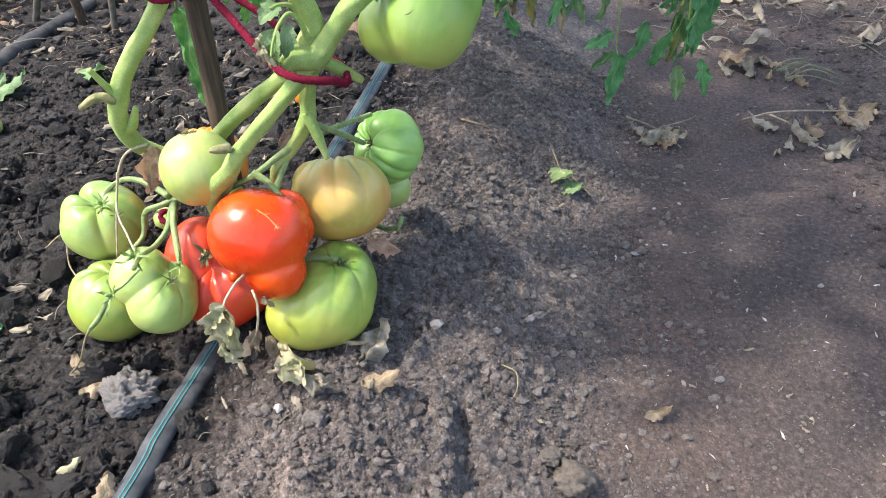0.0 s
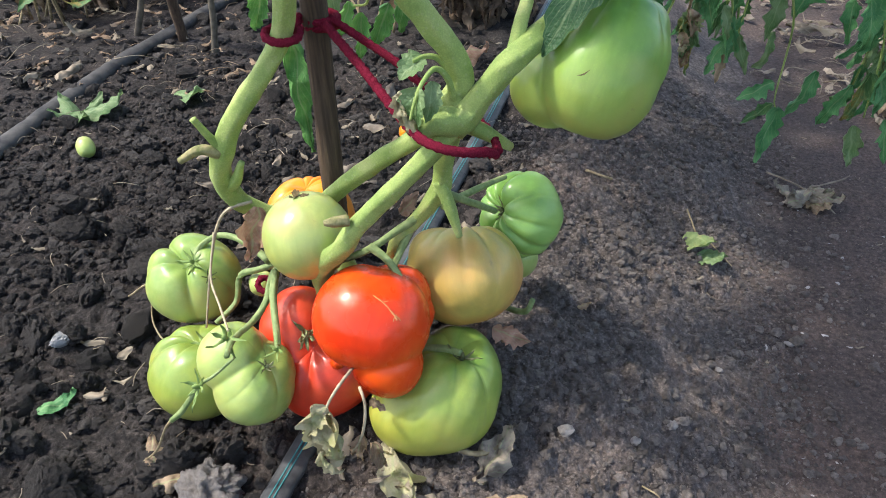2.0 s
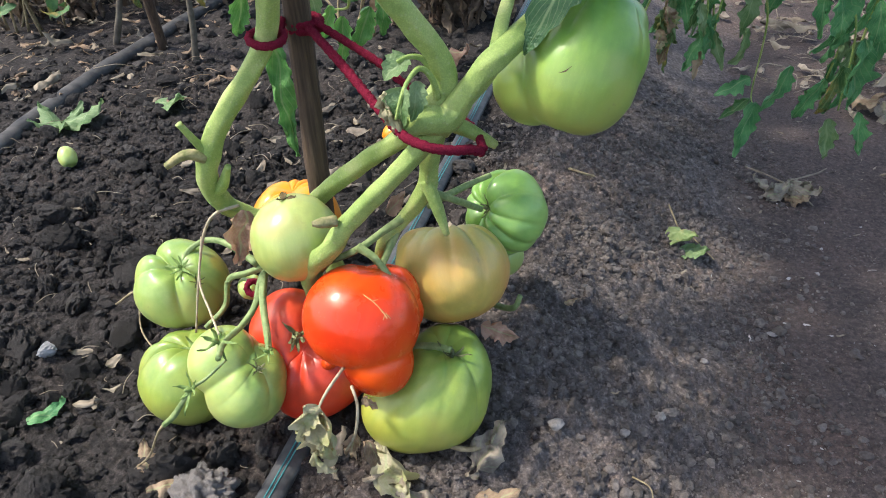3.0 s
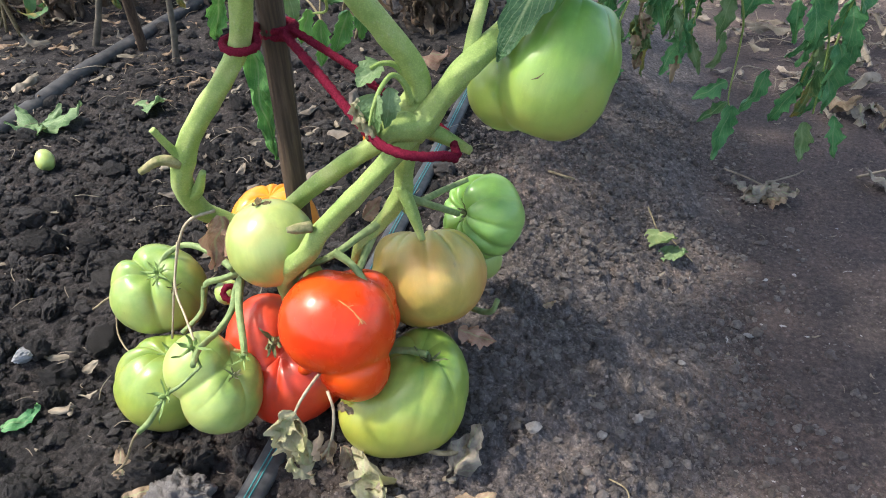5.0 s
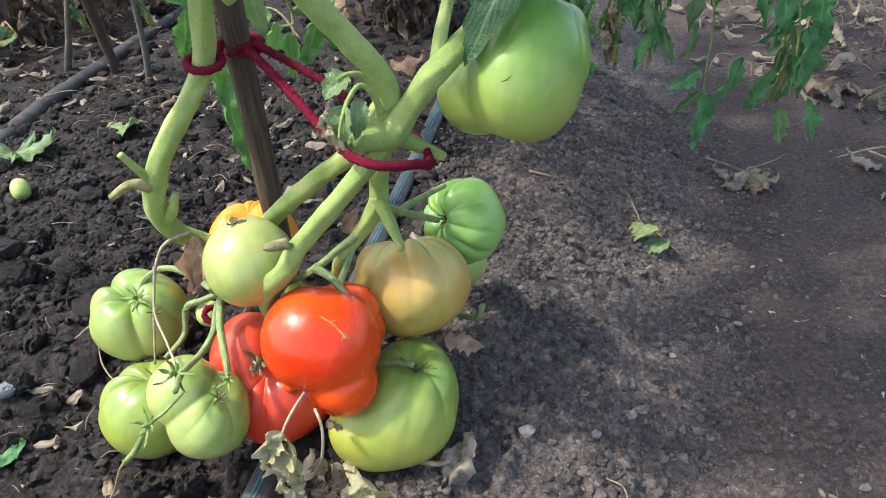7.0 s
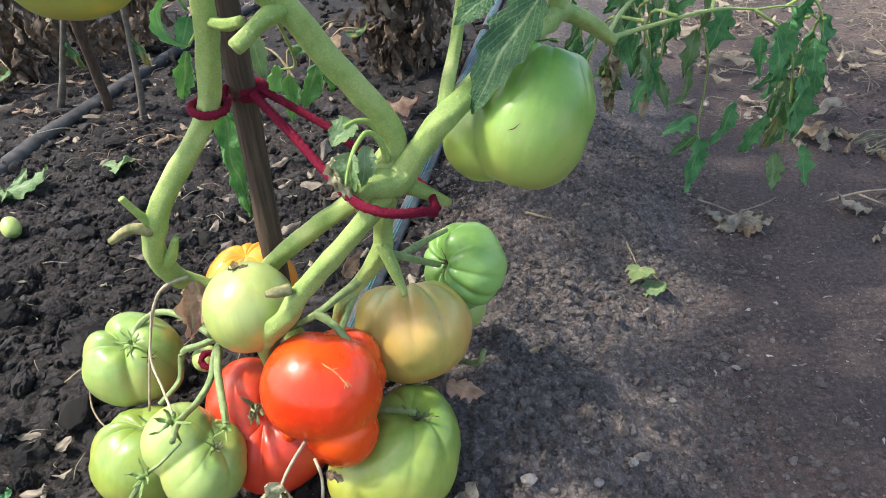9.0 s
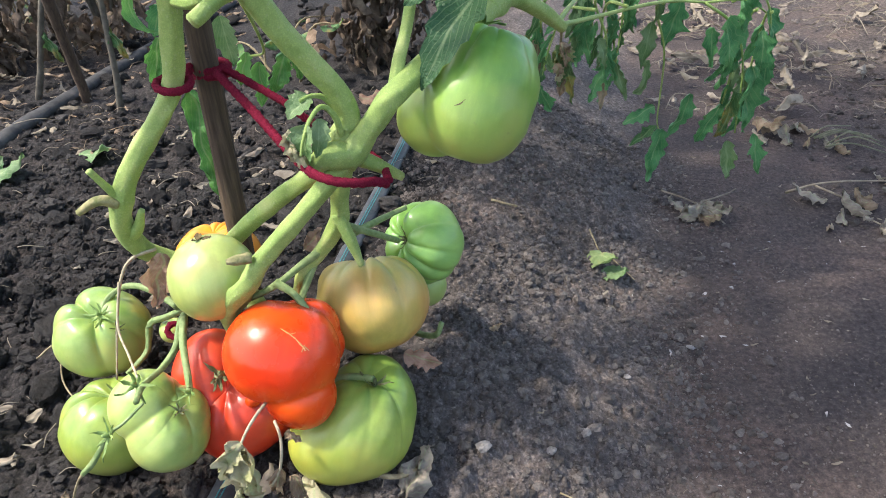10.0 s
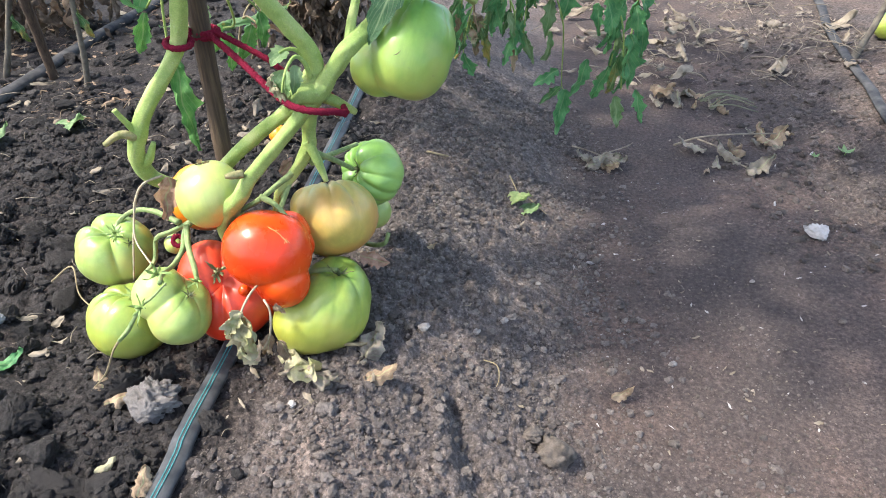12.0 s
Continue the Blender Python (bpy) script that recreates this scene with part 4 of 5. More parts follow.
stem([(-0.272, 0.588, 0.262), (-0.273, 0.566, 0.232), (-0.257, 0.540, 0.222), (-0.238, 0.510, 0.226)], [0.0012, 0.0011, 0.0011, 0.0010], "withered string-like stalk", "fruit_stalk", STRING, 6)
for at, ax, sz, mt in (((-0.243, 0.460, 0.218), (-0.4, -0.6, 0.5), 0.016, SEPAL), ((-0.235, 0.499, 0.229), (0, -0.5, 0.8), 0.018, SEPAL), ((-0.202, 0.511, 0.208), (-0.3, -0.5, 0.6), 0.012, SEPAL)):
    calyx(plant, Vector(at), ax, sz, mt, 6, 1.2, int(at[0] * -1000))

# ---- tomatoes ----
t = tomato("glossy ripe red tomato with swollen lobes and a scar", (-0.128, 0.537, 0.222), 0.080, 0.080, (0.15, 0.80, 0.60), RED, ribs=5, depth=0.015, seed=3, dimple=0.08, wob=0.015,
           core=False, crease=0.0016, rings=120, segs=200, lobes=((-0.1345, 0.535, 0.226, 0.0420), (-0.1262, 0.535, 0.2225, 0.0422), (-0.1180, 0.5185, 0.1945, 0.0288), (-0.1175, 0.563, 0.224, 0.0300), (-0.1045, 0.556, 0.214, 0.0205)))
for line, wide in ((((-0.1190, 0.5143, 0.2743), (-0.1156, 0.5124, 0.2713), (-0.1119, 0.5112, 0.2692), (-0.1081, 0.5092, 0.2662), (-0.1048, 0.5077, 0.2638)), 0.0006), (((-0.1056, 0.5079, 0.2641), (-0.1022, 0.5059, 0.2611), (-0.0997, 0.5042, 0.2584), (-0.0980, 0.5023, 0.2557)), 0.0008), (((-0.1022, 0.5050, 0.2598), (-0.0973, 0.5043, 0.2584), (-0.0923, 0.5027, 0.2556)), 0.0005), (((-0.0973, 0.5063, 0.2610), (-0.1001, 0.5036, 0.2578), (-0.1020, 0.5011, 0.2545)), 0.0005), (((-0.1131, 0.5106, 0.2686), (-0.1090, 0.5118, 0.2698), (-0.1058, 0.5130, 0.2711)), 0.0004)):
    crack = [on_skin(t, p) for p in line]
    part("skin_crack", tube([p - n * 0.0002 for p, n in crack], [wide * (0.5, 1.0, 0.8, 1.0, 0.4)[k] for k in range(len(crack))], 6, 4, 0.5), SEAM, t, "fine tan crack in the skin")
t = tomato("ribbed ripe red tomato behind the others", (-0.190, 0.562, 0.157), 0.080, 0.070, (0.10, -0.66, 0.74), DARK_RED, ribs=6, depth=0.07, seed=5, dimple=0.30, crease=0.022, reach=0.55,
           lobes=((-0.2063, 0.5714, 0.177, 0.0348), (-0.1854, 0.547, 0.140, 0.0368), (-0.1634, 0.561, 0.150, 0.0325)))
calyx(t, Vector((-0.179, 0.524, 0.204)), (0.0, -0.6, 0.75), 0.020, SEPAL_DRYING, 9, 2.6, 2, "curled drying green calyx", 1.3)
tagged(part("fruit_bud", tube([(-0.164, 0.536, 0.174), (-0.1625, 0.531, 0.177), (-0.161, 0.527, 0.178)], [0.0055, 0.0065, 0.0035], 14, 6), RED, t), "small orange-red swelling on the skin")
t = tomato("large flat-shouldered green tomato resting on the soil", (-0.079, 0.536, 0.148), 0.084, 0.080, (0.30, 0.25, 0.92), GREEN_YELLOW, ribs=7, depth=0.06, seed=8, dimple=0.26, reach=0.40, crease=0.009, core=False,
           lobes=((-0.0675, 0.556, 0.1535, 0.0370), (-0.0755, 0.5305, 0.1415, 0.0450), (-0.1000, 0.5240, 0.1330, 0.0372), (-0.0660, 0.5430, 0.1560, 0.0360)))
calyx(t, Vector((-0.060, 0.540, 0.196)), (0.3, 0.1, 0.9), 0.015, SEPAL_DARK, 6, 0.5, 5, "withered dark calyx")
t = tomato("pale yellow ribbed tomato beginning to ripen", (-0.0646, 0.6159, 0.2098), 0.101, 0.090, (-0.15, 0.55, 0.80), YELLOW, ribs=8, depth=0.09, seed=12, dimple=0.24, reach=0.35, crease=0.007,
           lobes=((-0.0721, 0.616, 0.2108, 0.0440), (-0.097, 0.634, 0.2205, 0.0206)))
t = tomato("small ribbed deep green tomato", (-0.020, 0.680, 0.231), 0.082, 0.072, (-0.66, -0.45, 0.42), GREEN_DEEP, ribs=9, depth=0.24, seed=14, dimple=0.45, reach=0.6)
calyx(t, Vector((-0.038, 0.667, 0.243)), (-0.66, -0.45, 0.42), 0.013, SEPAL_DARK, 6, 0.8, 6)
t = tomato("large smooth green tomato hanging from a branch", (0.033, 0.614, 0.403), 0.084, 0.080, (0.30, 0.45, 0.84), GREEN_RICH, ribs=9, depth=0.10, seed=17, dimple=0.20, reach=0.15, crease=0.0022, wob=0.015, core=False, rings=120, segs=200,
           lobes=((0.0315, 0.6108, 0.4004, 0.0412), (0.0300, 0.6070, 0.3940, 0.0412), (0.0412, 0.6300, 0.4215, 0.0362), (0.0370, 0.6180, 0.4090, 0.0412), (0.0005, 0.6190, 0.3850, 0.0310)))
calyx(t, Vector((0.040, 0.640, 0.455)), (0, 0.2, 1), 0.02, SEPAL, 6, 1.2, 7)
scratch = [on_skin(t, p) for p in ((0.006, 0.556, 0.420), (0.012, 0.554, 0.423), (0.018, 0.553, 0.428))]
part("scratch", tube([p - n * 0.0002 for p, n in scratch], [0.0003, 0.0006, 0.0003], 6, 3, 0.5), SCAR, t, "fine brown scratch")
t = tomato("pale green tomato with a deep star-shaped hollow", (-0.3235, 0.6215, 0.1815), 0.088, 0.080, (0.10, -0.36, 0.92), GREEN, ribs=5, depth=0.20, seed=21, dimple=0.34, reach=0.5)
calyx(t, Vector((-0.314, 0.608, 0.2126)), (0.1, -0.2, 0.95), 0.015, SEPAL, 7, 0.8, 8)
calyx(t, Vector((-0.298, 0.600, 0.200)), (0.4, -0.4, 0.8), 0.008, SEPAL_DARK, 5, 0.8, 18, "small withered flower remnant")
t = tomato("pale green lobed tomato leaning against another", (-0.235, 0.513, 0.178), 0.056, 0.056, (0.75, -0.10, 0.62), GREEN, ribs=5, depth=0.05, seed=24, dimple=0.12, reach=0.5, crease=0.0015, core=False, wob=0.02, rings=120, segs=200,
           lobes=((-0.2441, 0.5183, 0.1880, 0.0296), (-0.2278, 0.5075, 0.1685, 0.0324), (-0.2200, 0.5164, 0.1765, 0.0250)))
calyx(t, Vector((-0.2052, 0.502, 0.209)), (0.6, -0.3, 0.7), 0.010, SEPAL_DRYING, 6, 1.8, 31, "", 0.9)
t = tomato("ribbed green tomato resting on the soil", (-0.3030, 0.5545, 0.1285), 0.090, 0.086, (0.15, 0.10, 0.95), GREEN_YELLOW, ribs=7, depth=0.13, seed=27)
calyx(t, Vector((-0.290, 0.556, 0.174)), (0.1, -0.1, 0.95), 0.016, SEPAL, 6, 0.9, 9)
t = tomato("egg-shaped pale green tomato with an orange blush", (-0.1865, 0.5755, 0.2725), 0.071, 0.072, (-0.1, 0.30, 0.9), BLUSH, ribs=4, depth=0.012, seed=30, dimple=0.04)
s1, n1 = on_skin(t, (-0.190, 0.578, 0.306))
part("blossom_scar", join(leaflet(s1 + n1 * 0.0005, (1, 0.3, 0), (0, 1, 0.1), 0.009, 0.007, 0.2, 0.3, 2, 0.2, 3.0, 6), leaflet(s1 + n1 * 0.001, (-0.6, 0.8, 0.3), (1, 0, 0.1), 0.008, 0.006, 0.4, 0.3, 2, 0.3, 8.0, 6),
     leaflet(s1 + n1 * 0.001, (-0.6, -0.8, 0.2), (1, 0, 0.1), 0.007, 0.005, 0.4, 0.3, 2, 0.3, 5.0, 6)), SCAR, t, "dark corky scar")
t = tomato("bright orange ripening tomato half hidden behind the stake", (-0.2285, 0.698, 0.203), 0.090, 0.086, (0, 0.1, 1), ORANGE, ribs=9, depth=0.06, seed=33)
t = tomato("small pale green tomato tucked behind the others", (-0.0255, 0.7145, 0.155), 0.050, 0.046, (0, 0.3, 1), GREEN, ribs=5, depth=0.04, seed=36)
t = tomato("orange-red fallen tomato on the bed behind the plant", (-0.187, 1.050, 0.118), 0.036, 0.034, (0, 0.1, 1), ORANGE, ribs=5, depth=0.04, seed=39)
t = tomato("small unripe green tomato deep in the cluster", (-0.247, 0.602, 0.197), 0.024, 0.023, (0, 0.2, 1), GREEN, ribs=5, depth=0.04, seed=41)
t = tomato("yellowish green tomato hanging high on the plant", (-0.262, 0.62, 0.528), 0.095, 0.085, (0.2, 0.1, 1), GREEN_YELLOW, ribs=6, depth=0.06, seed=44)
t = tomato("green tomato hanging above another on the branch", (0.0345, 0.674, 0.495), 0.060, 0.056, (0.1, 0.2, 0.95), GREEN_RICH, ribs=6, depth=0.06, seed=48)
t = tomato("small green tomato fallen on the dug bed", (-0.659, 0.982, 0.112), 0.026, 0.036, (0.4, -0.6, -0.5), GREEN, ribs=3, depth=0.02, seed=46)


# ---- foliage ----
def leaf_strand(owner, stalk, blades, mats, face=(0.1, -1, 0.25)):
    """A hanging compound leaf: each leaflet is a blade under its stalk."""
    st = part("leaf_stalk", tube(stalk, [0.0019, 0.0016, 0.0013, 0.0010, 0.0009][:len(stalk)], 7, 5, 0.1), STEM, owner)
    r = random.Random(int(stalk[0][0] * 1e4))
    for k, (b, t, w) in enumerate(blades):
        f = Vector(face) + Vector((r.uniform(-0.6, 0.6), 0, r.uniform(-0.2, 0.4)))
        part("leaflet", blade(b, t, w * 0.80, r.uniform(0, 90), f, r.uniform(-0.15, 0.6), 0.3, 5, 0.10, ragged=0.9, roll=r.uniform(0.5, 1.7)), mats[k % len(mats)], st)


# drooping leaves on the long branch over the path
leaf_strand(plant, [(0.262, 0.905, 0.388), (0.258, 0.965, 0.366), (0.282, 0.990, 0.301), (0.293, 1.020, 0.201), (0.299, 1.020, 0.180)],
            [((0.300, 1.020, 0.184), (0.290, 1.030, 0.100), 0.040), ((0.284, 1.010, 0.222), (0.243, 1.005, 0.200), 0.024), ((0.331, 1.010, 0.238), (0.315, 1.010, 0.170), 0.030),
             ((0.292, 1.018, 0.190), (0.255, 1.010, 0.165), 0.022), ((0.287, 0.970, 0.372), (0.277, 0.980, 0.305), 0.034), ((0.259, 0.980, 0.345), (0.254, 0.990, 0.283), 0.026),
             ((0.264, 1.000, 0.290), (0.266, 1.000, 0.230), 0.022), ((0.203, 1.000, 0.305), (0.232, 1.000, 0.262), 0.022)], (LEAF, LEAF, LEAF, LEAF_SICK, LEAF, LEAF_PALE, LEAF_PALE, LEAF))
leaf_strand(plant, [(0.300, 0.925, 0.380), (0.340, 0.930, 0.350), (0.359, 0.930, 0.302), (0.365, 0.930, 0.216)],
            [((0.328, 0.920, 0.365), (0.344, 0.920, 0.288), 0.038), ((0.363, 0.918, 0.306), (0.386, 0.925, 0.210), 0.042), ((0.387, 0.925, 0.216), (0.404, 0.925, 0.158), 0.026),
             ((0.358, 0.930, 0.270), (0.345, 0.930, 0.204), 0.032), ((0.357, 0.930, 0.206), (0.366, 0.930, 0.150), 0.036), ((0.316, 0.932, 0.350), (0.322, 0.935, 0.300), 0.020),
             ((0.342, 0.925, 0.380), (0.352, 0.925, 0.335), 0.026), ((0.372, 0.925, 0.345), (0.381, 0.925, 0.290), 0.030), ((0.346, 0.935, 0.330), (0.340, 0.935, 0.265), 0.022), ((0.372, 0.935, 0.300), (0.372, 0.935, 0.240), 0.026)],
            (LEAF, LEAF, LEAF, LEAF_SICK, LEAF_PALE, LEAF))
leaf_strand(plant, [(0.150, 0.79, 0.414), (0.140, 0.90, 0.385), (0.130, 0.93, 0.341), (0.120, 0.93, 0.300)],
            [((0.130, 0.93, 0.350), (0.108, 0.93, 0.300), 0.016), ((0.121, 0.93, 0.320), (0.114, 0.93, 0.272), 0.014), ((0.140, 0.93, 0.370), (0.118, 0.93, 0.345), 0.012), ((0.150, 0.93, 0.322), (0.161, 0.93, 0.255), 0.016),
             ((0.155, 0.93, 0.350), (0.150, 0.93, 0.300), 0.014), ((0.167, 0.93, 0.362), (0.176, 0.93, 0.312), 0.014), ((0.100, 0.93, 0.350), (0.090, 0.93, 0.290), 0.014)], (LEAF, LEAF_SICK, LEAF, LEAF_SICK, LEAF_PALE))
leaf_strand(plant, [(0.190, 0.83, 0.405), (0.185, 0.90, 0.390), (0.190, 0.94, 0.345), (0.200, 0.95, 0.290)],
            [((0.190, 0.94, 0.345), (0.175, 0.94, 0.300), 0.014), ((0.195, 0.945, 0.330), (0.212, 0.945, 0.285), 0.016), ((0.200, 0.95, 0.295), (0.198, 0.95, 0.240), 0.014), ((0.215, 0.94, 0.378), (0.225, 0.95, 0.330), 0.018)], (LEAF_SICK, LEAF, LEAF_BROWN, LEAF))
leaf_strand(plant, [(0.240, 0.880, 0.393), (0.250, 0.92, 0.40), (0.235, 0.95, 0.385), (0.215, 0.97, 0.35)],
            [((0.240, 0.93, 0.405), (0.215, 0.94, 0.372), 0.020), ((0.250, 0.94, 0.398), (0.262, 0.95, 0.345), 0.022), ((0.215, 0.97, 0.352), (0.205, 0.975, 0.315), 0.016)], (LEAF, LEAF_PALE))
leaf_strand(plant, [(0.340, 0.950, 0.372), (0.365, 0.945, 0.385), (0.385, 0.945, 0.360), (0.395, 0.95, 0.31)],
            [((0.385, 0.945, 0.365), (0.400, 0.945, 0.300), 0.032), ((0.365, 0.945, 0.388), (0.350, 0.945, 0.345), 0.028), ((0.395, 0.95, 0.315), (0.398, 0.95, 0.25), 0.026)], (LEAF, LEAF))
for k in range(9):
    r = random.Random(500 + k)
    x, y, z = r.uniform(0.09, 0.26), r.uniform(0.90, 1.02), r.uniform(0.36, 0.43)
    end = (x + r.uniform(-0.03, 0.03), y + r.uniform(-0.01, 0.02), z - r.uniform(0.07, 0.13))
    mid = ((x + end[0]) / 2 + r.uniform(-0.01, 0.01), (y + end[1]) / 2, (z + end[2]) / 2)
    bl = []
    for j in range(5):
        f = j / 4
        b0 = Vector((x, y, z)).lerp(Vector(end), f)
        L = r.uniform(0.030, 0.052)
        bl.append((b0, b0 + Vector((r.uniform(-0.6, 0.6), r.uniform(-0.3, 0.2), -1)).normalized() * L, L * r.uniform(0.30, 0.46)))
    leaf_strand(plant, [(x, y - 0.03, z + 0.02), (x, y, z), mid, end], bl, r.choice(((LEAF, LEAF_PALE, LEAF_SICK), (LEAF_SICK, LEAF, LEAF_BROWN), (LEAF, LEAF, LEAF_PALE))))
for k in range(2):
    r = random.Random(540 + k)
    x, y, z = r.uniform(0.33, 0.42), r.uniform(0.92, 0.98), r.uniform(0.34, 0.40)
    end = (x + r.uniform(-0.02, 0.02), y, z - r.uniform(0.08, 0.14))
    bl = []
    for j in range(5):
        b0 = Vector((x, y, z)).lerp(Vector(end), j / 4)
        L = r.uniform(0.045, 0.07)
        bl.append((b0, b0 + Vector((r.uniform(-0.5, 0.5), r.uniform(-0.3, 0.2), -1)).normalized() * L, L * r.uniform(0.32, 0.44)))
    leaf_strand(plant, [(x, y - 0.02, z + 0.02), (x, y, z), end], bl, (LEAF, LEAF, LEAF_PALE))
tangle = part("dry_leaf", tube([(0.113, 0.748, 0.409), (0.1150, 0.7620, 0.3950), (0.1145, 0.7650, 0.3700), (0.1150, 0.7700, 0.3480)], [0.0016, 0.0012, 0.0010, 0.0007], 7, 5, 0.2), STEM_DRY, plant, "withered leaf hanging from the branch")
for k in range(12):
    r = random.Random(820 + k)
    f = r.random()
    p = Vector((0.1145 + r.gauss(0, 0.006), 0.762 + r.gauss(0, 0.006), 0.400 - 0.045 * f))
    q = p + Vector((r.uniform(-0.5, 0.5), r.uniform(-0.4, 0.4), -1)).normalized() * r.uniform(0.014, 0.030)
    part("leaflet", blade(p, q, r.uniform(0.007, 0.014), 820.0 + k, (r.uniform(-0.5, 0.5), -0.9, 0.3), 0.5, 0.3, 4, 0.2, roll=1.6, ragged=0.8), (LEAF_DRY, LEAF_PALE, LEAF_BROWN, LEAF_SICK)[k % 4], tangle)
# leaf at the hanging tomato, curled shoot at the fork, leaves behind the stake
part("leaf", blade((0.0380, 0.6180, 0.4850), (-0.0150, 0.5726, 0.4310), 0.036, 2.0, (-0.45, -0.75, 0.40), 0.30, 0.22, 5, 0.03), LEAF_EDGED, plant, "dark green leaf with yellow edge")
part("leaf", blade((0.0064, 0.6093, 0.4899), (-0.0194, 0.5990, 0.4764), 0.018, 5.0, (-0.3, -0.8, 0.4), 0.3, 0.3, 5, 0.05), LEAF_EDGED, plant, "dark green leaf with yellow edge")
part("leaf", blade((-0.0861, 0.5532, 0.4105), (-0.0925, 0.5425, 0.3830), 0.022, 9.0, (-0.5, -0.8, 0.3), 0.4, 0.5, 5, 0.08), LEAF_PALE, plant, "small curled pale leaf")
part("leaf", blade((-0.0790, 0.5600, 0.4120), (-0.0790, 0.5450, 0.3890), 0.014, 19.0, (0.5, -0.8, 0.3), 0.4, 0.5, 5, 0.08), LEAF_PALE, plant, "small curled pale leaf")
part("leaf", blade((-0.0860, 0.5740, 0.4225), (-0.1015, 0.5590, 0.4165), 0.018, 4.0, (-0.2, -0.7, 0.7), 0.5, 0.4, 4, 0.08), LEAF_PALE, plant, "small curled pale leaf")
stem([(-0.0670, 0.5730, 0.3940), (-0.0695, 0.5690, 0.4100), (-0.0770, 0.5655, 0.4183), (-0.0840, 0.5560, 0.4130), (-0.0890, 0.5480, 0.4020), (-0.0915, 0.5440, 0.3920)], [0.0030, 0.0026, 0.0022, 0.0018, 0.0014, 0.001], name="shoot", sides=8)
stem([(-0.0700, 0.5790, 0.4120), (-0.0770, 0.5785, 0.4200), (-0.0850, 0.5750, 0.4225), (-0.0920, 0.5690, 0.4214)], [0.0030, 0.0026, 0.0020, 0.0014], name="shoot", sides=8)
for k, (p, q, w) in enumerate((((-0.1010, 0.5560, 0.4020), (-0.0940, 0.5430, 0.3850), 0.012), ((-0.1000, 0.5530, 0.3960), (-0.0880, 0.5380, 0.3800), 0.010), ((-0.0980, 0.5570, 0.4060), (-0.1060, 0.5520, 0.3960), 0.008))):
    part("dry_leaf", blade(p, q, w, 71.0 + k * 3, (-0.4, -0.8, 0.3), 0.5, 0.3, 4, 0.25, roll=1.8, ragged=0.8), LEAF_DRY, plant, "withered pale flower scrap at the fork")
part("dry_leaf", blade((-0.0386, 0.5854, 0.1758), (-0.0055, 0.5815, 0.1617), 0.020, 57.0, (0.1, -0.9, 0.4), 0.2, 0.4, 4, 0.16, roll=1.0, ragged=0.7), LEAF_RUST, plant, "withered rust-brown leaf scrap")
part("dry_leaf", blade((-0.1187, 0.6164, 0.2688), (-0.1039, 0.6289, 0.2838), 0.016, 59.0, (0.1, -0.9, 0.4), 0.3, 0.4, 4, 0.2, roll=1.2, ragged=0.7), LEAF_RUST, plant, "withered rust-brown leaf scrap")
part("leaf", blade((-0.282, 0.87, 0.322), (-0.272, 0.86, 0.190), 0.034, 6.0, (0.35, -0.9, 0.2), -0.12, 0.3, 9, 0.12, ragged=1.0, roll=1.3), LEAF_LIT, plant, "long drooping green leaf")
for b0, t0, w0, s0 in (((-0.305, 0.88, 0.380), (-0.327, 0.88, 0.318), 0.026, 3.0), ((-0.213, 0.88, 0.360), (-0.226, 0.875, 0.318), 0.022, 5.0), ((-0.204, 0.89, 0.345), (-0.206, 0.88, 0.290), 0.024, 8.0),
                       ((-0.172, 0.89, 0.355), (-0.192, 0.88, 0.305), 0.028, 11.0), ((-0.160, 0.90, 0.370), (-0.160, 0.89, 0.318), 0.022, 15.0)):
    part("leaf", blade(b0, t0, w0, s0, (0.3, -0.9, 0.3), 0.4, 0.3, 6, 0.10, ragged=0.6, roll=1.3), LEAF_LIT, plant)
part("leaf_stalk", tube([(-0.17, 0.67, 0.50), (-0.18, 0.78, 0.44), (-0.19, 0.87, 0.365), (-0.21, 0.88, 0.355)], [0.0025, 0.002, 0.0016, 0.0012], 7, 5), STEM, plant)
part("leaf_stalk", tube([(-0.18, 0.78, 0.44), (-0.165, 0.86, 0.395), (-0.160, 0.90, 0.368)], 0.0014, 6, 5), STEM, plant)
part("leaf", leaflet((-0.305, 0.89, 0.382), (-0.9, 0, 0.2), (0.25, -1, 0.2), 0.095, 0.034, 2.6, 0.2, 7, 0.04, 3.0), LEAF_LIT, plant, "bright curled leaf")
part("leaf", blade((-0.310, 0.92, 0.405), (-0.328, 0.92, 0.368), 0.024, 13.0), LEAF, plant)
part("leaf", blade((-0.240, 0.90, 0.395), (-0.236, 0.90, 0.335), 0.026, 14.0), LEAF_PALE, plant)
part("leaf_stalk", tube([(-0.18, 0.66, 0.55), (-0.22, 0.78, 0.50), (-0.27, 0.86, 0.42), (-0.285, 0.87, 0.32)], [0.003, 0.0025, 0.002, 0.0015], 7, 5), STEM, plant)
part("leaf_stalk", tube([(-0.27, 0.86, 0.42), (-0.29, 0.88, 0.40), (-0.305, 0.89, 0.383)], 0.0015, 6, 4), STEM, plant)
